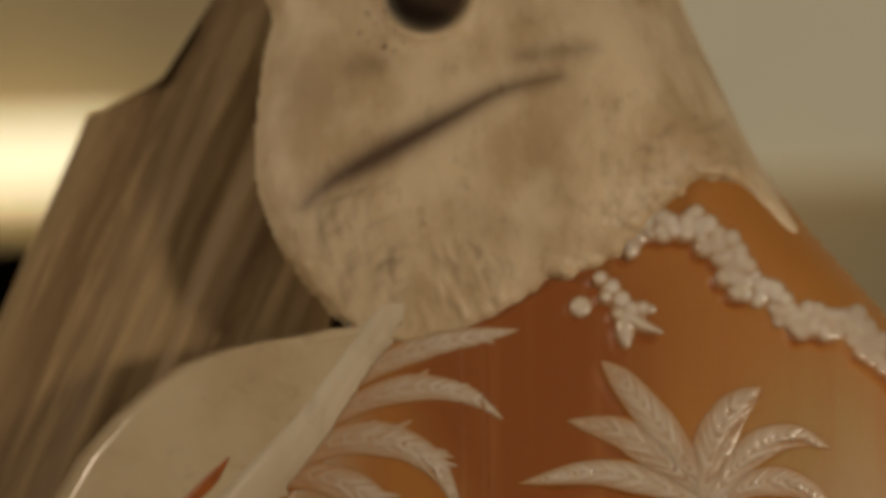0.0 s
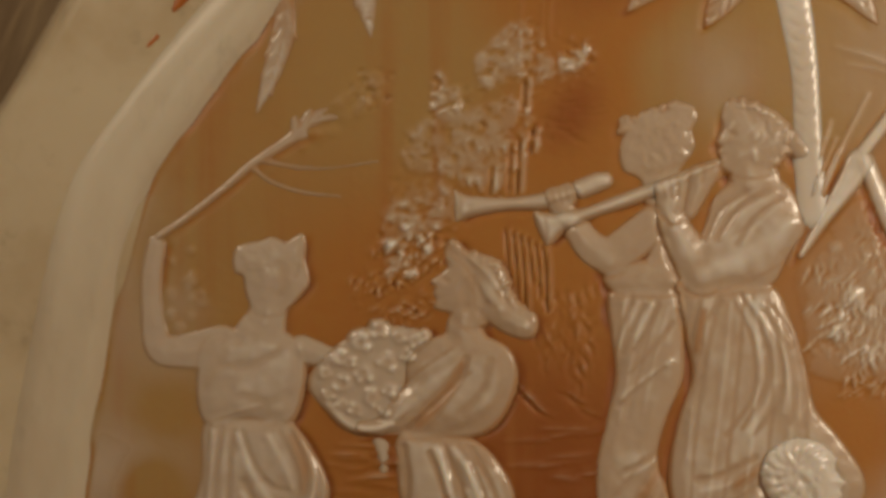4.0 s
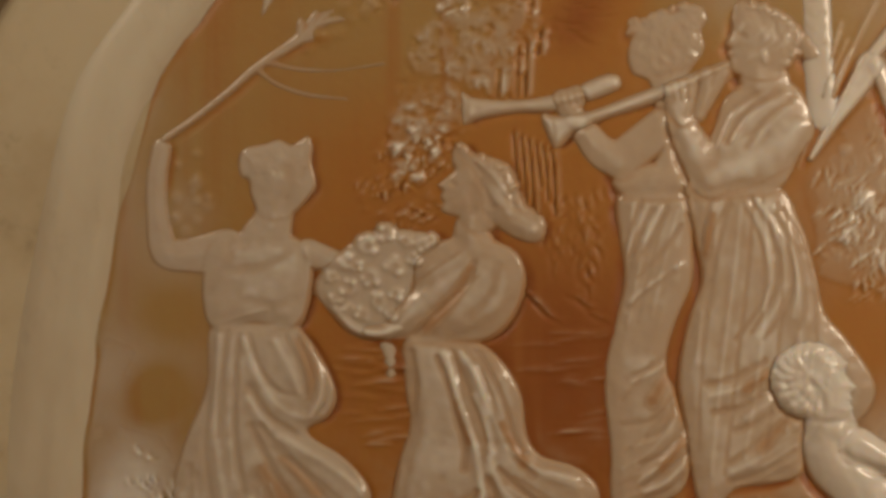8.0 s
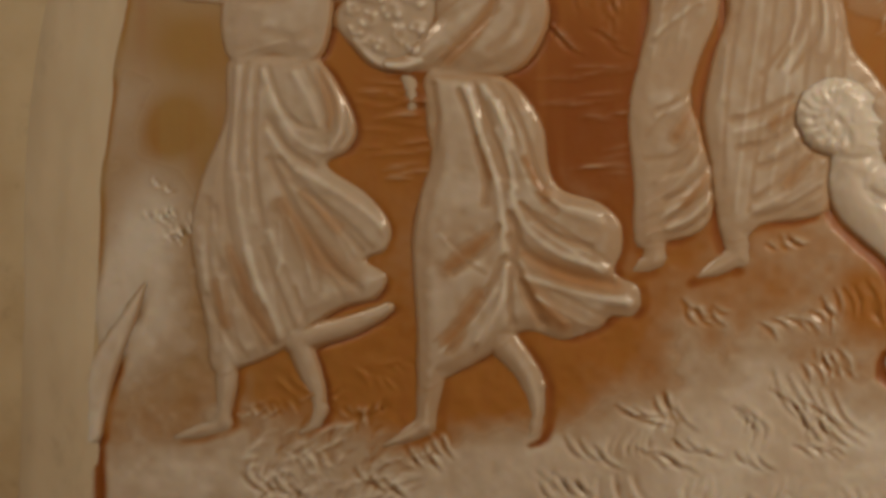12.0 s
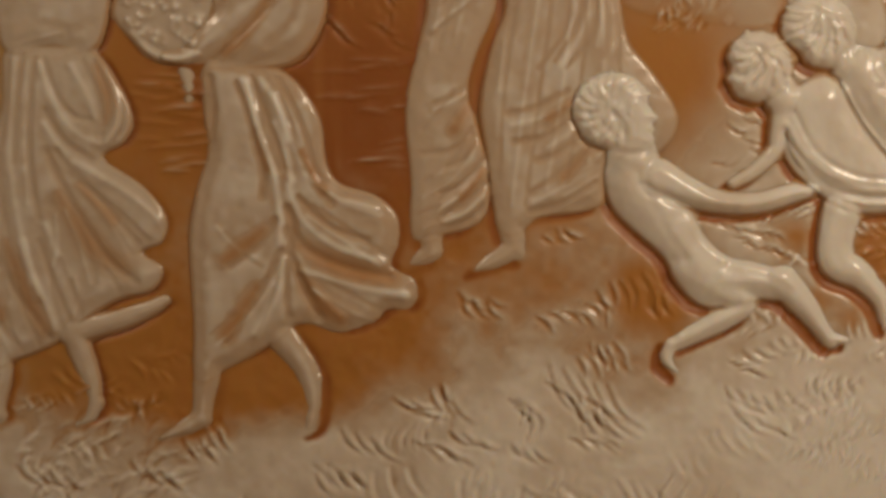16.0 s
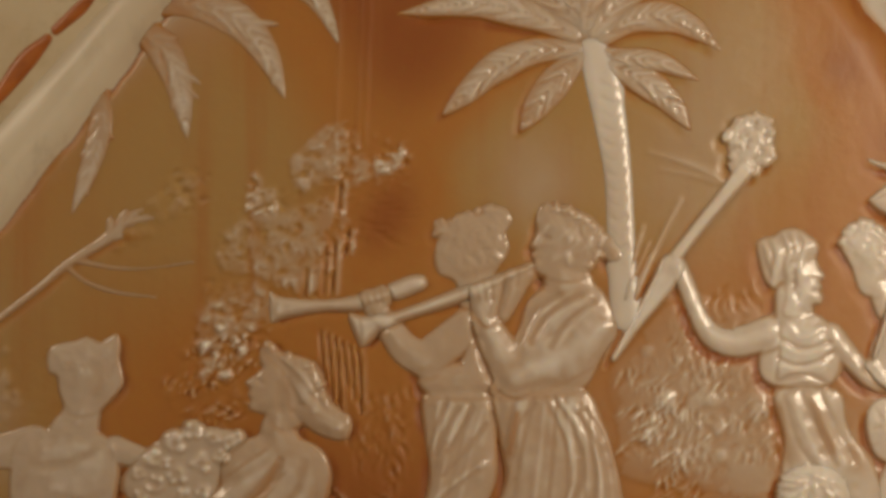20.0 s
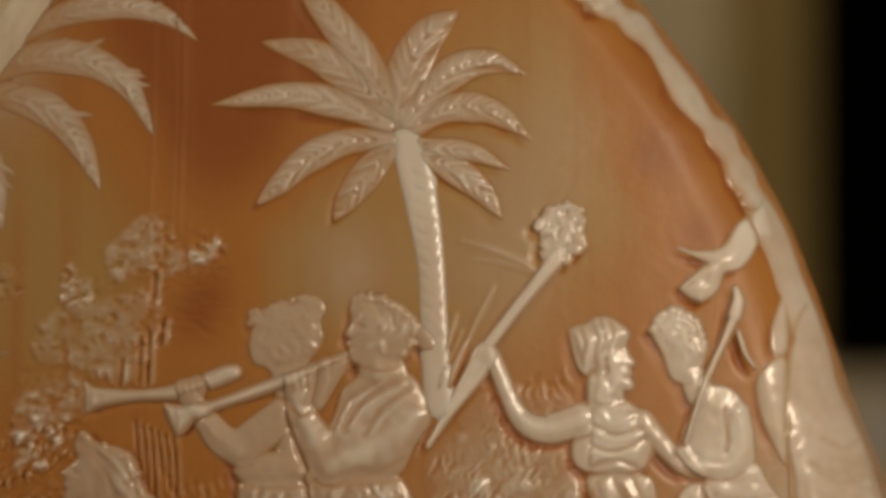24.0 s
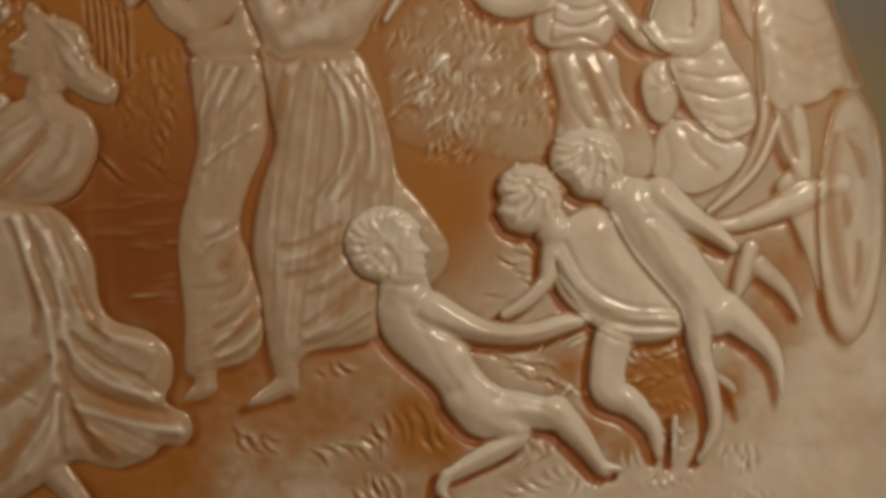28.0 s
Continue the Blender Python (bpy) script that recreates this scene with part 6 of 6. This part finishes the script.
# striated layer behind the lip; its ridges run along its edge
across, zz = np.meshgrid(np.arange(-20, 760, 5.0), np.arange(700, 2300, 12.0))
sl = np.interp(zz, [700, 1000, 1380, 1600, 1840, 2050, 2300], [-1290, -1190, -1050, -953, -850, -757, -645])
xx = sl + across
zz = np.minimum(zz, np.interp(xx, [-800, -757, -660, -640, -520], [2040, 2046, 2098, 2112, 2300]))
u = across + 22 * np.sin(zz / 620 + across / 170) + 9 * np.sin(zz / 190 + across / 60) + 3 * np.sin(zz / 61 + across / 31)
top = (-150 - 0.16 * across + 2.5 * np.sin(u / 47 + 1 + 2.2 * np.sin(u / 130)) + 1.3 * np.sin(u / 19 + 3 * np.sin(u / 77) + zz / 500) * (0.5 + 0.5 * np.sin(u / 140 + zz / 300))
       + 0.6 * np.sin(u / 8.3 + zz / 260) * (1 + np.sin(u / 90 + zz / 400)) + 7 * np.exp(-((across - 230) / 34) ** 2) - 9 * np.exp(-((across - 300) / 30) ** 2))
top = np.where(across < 0, top - 0.4 * across ** 2, top)
hx, hz = on_board("a", 768, -14)
part("striated_layer", grid_mesh("striated_layer", place(xx, zz, top), np.hypot(xx - hx, zz - hz) > 150), STRIATED, shell, "grey brown striated raw shell edge")

# weathered spire knob
kn = Carving(-480, 1480, 720, 2260, 4.5, -60.0)
CAP = [(545, -60), (505, 40), (482, 150), (474, 300), (500, 400), (560, 500), (640, 580), (720, 600), (800, 590), (860, 570), (940, 530), (1005, 490),
       (1090, 460), (1150, 400), (1200, 350), (1260, 312), (1330, 330), (1420, 412), (1380, 340), (1300, 190), (1210, 0), (1190, -60)]
line = curve(kn.board("a", CAP), 5, True)
d = inside(kn.X, kn.Z, line)
d = d + (7 * uneven_field(kn, 34, 21) + 4 * uneven_field(kn, 15, 22)) * np.clip((1900 - kn.Z) / 200, 0, 1)
low = np.clip((kn.Z - 1560) / 260, 0.25, 1)
dome = 62 * low * np.sqrt(1 - (1 - np.clip(d / 230, 0, 1)) ** 2)
kn.H = np.where(d > 0, 3 + dome, np.maximum(3 + 2 * d, -60)) + 3 * np.sin(kn.X / 61) * np.sin(kn.Z / 47)
kn.score("a", [(556, 358, 16), (610, 312, 26), (660, 284, 30), (730, 246, 30), (820, 198, 26), (920, 152, 20), (1040, 120, 14)], 46)
kn.score("a", [(590, 270), (700, 200), (820, 140), (950, 90)], -22, 40)
kn.score("a", [(860, 360), (900, 400), (890, 440)], 6, 12)
kn.strokes("a", [(560, 380), (700, 380), (740, 520), (640, 560), (560, 470)], 24, 110, 9, -2.6, 31, 62, 5, 0.05)
kn.strokes("a", [(1080, 250), (1260, 180), (1330, 300), (1180, 350), (1080, 380)], 46, 26, 10, 6, 32, 60, 80)
kn.strokes("a", [(860, 560), (960, 460), (1130, 370), (1260, 290), (1330, 320), (1200, 360), (1120, 430), (1000, 495)], 60, 34, 9, 7, 33, -65, 25, 0.2)
kn.D[:] = d
for seed, sign in ((71, 0.8), (72, -0.8)):
    kn.strokes("a", [(500, 330), (700, 260), (1000, 220), (1230, 200), (1300, 310), (1120, 420), (940, 520), (760, 590), (600, 540)], 70, 120, 8, sign, seed, -72, 16, 0.08)
    kn.strokes("a", [(560, 20), (1150, 0), (1240, 160), (900, 160), (600, 250)], 40, 60, 12, sign, seed + 4, 20, 30, 0.2)
    kn.strokes("a", [(1100, 120), (1260, 160), (1340, 310), (1240, 320), (1120, 360)], 40, 22, 8, 1.6 * sign, seed + 8, -60, 60, 0.4)
kn.strokes("a", [(740, 430), (860, 420), (900, 520), (760, 560)], 20, 90, 9, 4, 34, -75, 12, 0.05)
hx, hz = on_board("a", 768, -14)
hole = np.hypot((kn.X - hx) / 78, (kn.Z - hz) / 72)
kn.H = kn.H + 16 * np.exp(-((hole - 1.15) / 0.18) ** 2) - 700 / (1 + np.exp((hole - 0.94) / 0.03))
kn.lumps("a", [(1000, 470), (1100, 420), (1180, 350), (1260, 300), (1330, 300), (1300, 340), (1220, 370), (1130, 440), (1020, 505)], 34, 17, 7, 75)
kn.soften(1)
# stains and streaks, plus the shadow under the crease's overhang painted brown
dirt_shade = Carving(-480, 1480, 720, 2260, 4.5, 0.0)
dirt_shade.score("a", [(548, 366, 14), (600, 322, 26), (660, 288, 34), (730, 250, 34), (820, 202, 28), (900, 160, 22), (1000, 136, 16)], -1.0)
dirt_shade.score("a", [(640, 118, 30), (690, 112, 26)], -0.35)
dirt_shade.score("a", [(930, 100, 20), (1000, 92, 30), (1060, 86, 20)], -0.42)
dirt_shade.score("a", [(820, 360, 40), (880, 400, 60), (960, 420, 50)], -0.14)
dirt_shade.score("a", [(520, 200, 40), (560, 160, 60), (600, 180, 40)], -0.14)
dirt_shade.score("a", [(960, 250, 30), (980, 320, 50), (960, 380, 30)], -0.12)
dirt_shade.strokes("a", [(640, 20), (720, 40), (720, 110), (650, 100)], 16, 8, 4, 0.7, 91, 0, 90)
dirt_shade.strokes("a", [(1080, 280), (1260, 200), (1300, 300), (1100, 360)], 16, 12, 7, 0.25, 92, 0, 90)
dirt_shade.strokes("a", [(560, 420), (700, 420), (700, 560), (620, 560)], 10, 90, 10, 0.28, 93, 62, 5)
dirt_shade.strokes("a", [(570, 400), (700, 400), (740, 560), (640, 570)], 14, 80, 10, 0.22, 94, 64, 6)
dirt_shade.strokes("a", [(760, 440), (900, 420), (900, 520), (780, 570)], 14, 60, 9, 0.25, 95, -72, 10)
dirt_shade.strokes("a", [(1100, 260), (1260, 200), (1310, 310), (1120, 400)], 30, 20, 9, 0.22, 96, -50, 60)
dirt_shade.score("a", [(690, 582), (716, 572)], -1.0, 7)
# the hole's inside is painted dark for the shade in it
dirt_shade.H = np.maximum(dirt_shade.H, 1.0 / (1 + np.exp((hole - 1.0) / 0.03)))
part("spire_knob", grid_mesh("spire_knob", place(kn.X, kn.Z, kn.H), d > -8, None, np.clip(dirt_shade.H, 0, 1)), CHALK, shell, "chalky white weathered spire knob with a hole and a crease")
# ---- the room behind, far out of focus ----
def slab(name, x0, x1, z0, z1, depth, mat, label, thick=0.02, kind="structure"):
    """A board, set by its outline on the drawing board and pushed back by depth metres."""
    k = (FAR * U + depth) / (FAR * U)
    a, b = (MX + (x0 - MX) * k) * U, (MX + (x1 - MX) * k) * U
    c0, d0 = (MZ + (z0 - MZ) * k) * U, (MZ + (z1 - MZ) * k) * U
    bm = bmesh.new()
    bmesh.ops.create_cube(bm, size=1)
    bmesh.ops.scale(bm, vec=(b - a, thick, d0 - c0), verts=bm.verts)
    bmesh.ops.translate(bm, vec=((a + b) / 2, depth + thick / 2, (c0 + d0) / 2), verts=bm.verts)
    bmesh.ops.bevel(bm, geom=bm.edges[:], offset=0.003, segments=2, affect="EDGES")
    me = bpy.data.meshes.new(name)
    bm.to_mesh(me)
    bm.free()
    me.materials.append(mat)
    return tagged(new(name, me), label, kind=kind)


# the back wall and panels 3 and 4 emit a little, standing in for room light
slab("wall_back", -9000, 9000, -6000, 7000, 0.9, flat("beige_wall_glow", (0.86, 0.69, 0.40), 0.6, 0.08), "plain beige wall far out of focus, with a faint added glow")
slab("wall_panel_1", -3200, -620, -800, 1830, 0.878, flat("black_panel", (0.003, 0.0025, 0.002)), "near-black panel far out of focus")
slab("wall_panel_2", 1095, 3600, 860, 1900, 0.878, flat("black_panel", (0.003, 0.0025, 0.002)), "near-black panel far out of focus")
slab("wall_panel_3", 200, 6000, 1905, 4200, 0.885, flat("pale_grey_wall_glow", (0.88, 0.76, 0.50), 0.6, 0.34), "pale grey wall area far out of focus, with an added glow")
slab("wall_panel_4", 935, 1120, 900, 1890, 0.890, flat("olive_panel_glow", (0.50, 0.35, 0.12), 0.6, 0.06), "olive strip of wall far out of focus, with a faint added glow", 0.008)
slab("trim_1", -3200, -700, 1900, 2030, 0.862, flat("lamp_glass", (1.0, 0.86, 0.55), 0.4, 1.6), "glowing light strip far out of focus")
slab("trim_2", 1150, 3600, 690, 820, 0.862, flat("pale_ledge", (0.92, 0.88, 0.80)), "pale ledge far out of focus")
bm = bmesh.new()
bmesh.ops.create_cube(bm, size=1)
bmesh.ops.scale(bm, vec=(1.6, 0.5, 0.02), verts=bm.verts)
bmesh.ops.translate(bm, vec=(0, 0.12, -0.0505), verts=bm.verts)
bmesh.ops.bevel(bm, geom=bm.edges[:], offset=0.003, segments=2, affect="EDGES")
me = bpy.data.meshes.new("shelf")
bm.to_mesh(me)
bm.free()
me.materials.append(flat("brown_wood", (0.36, 0.24, 0.13)))
tagged(new("shelf", me), "plain wooden shelf under the shell", kind="structure")
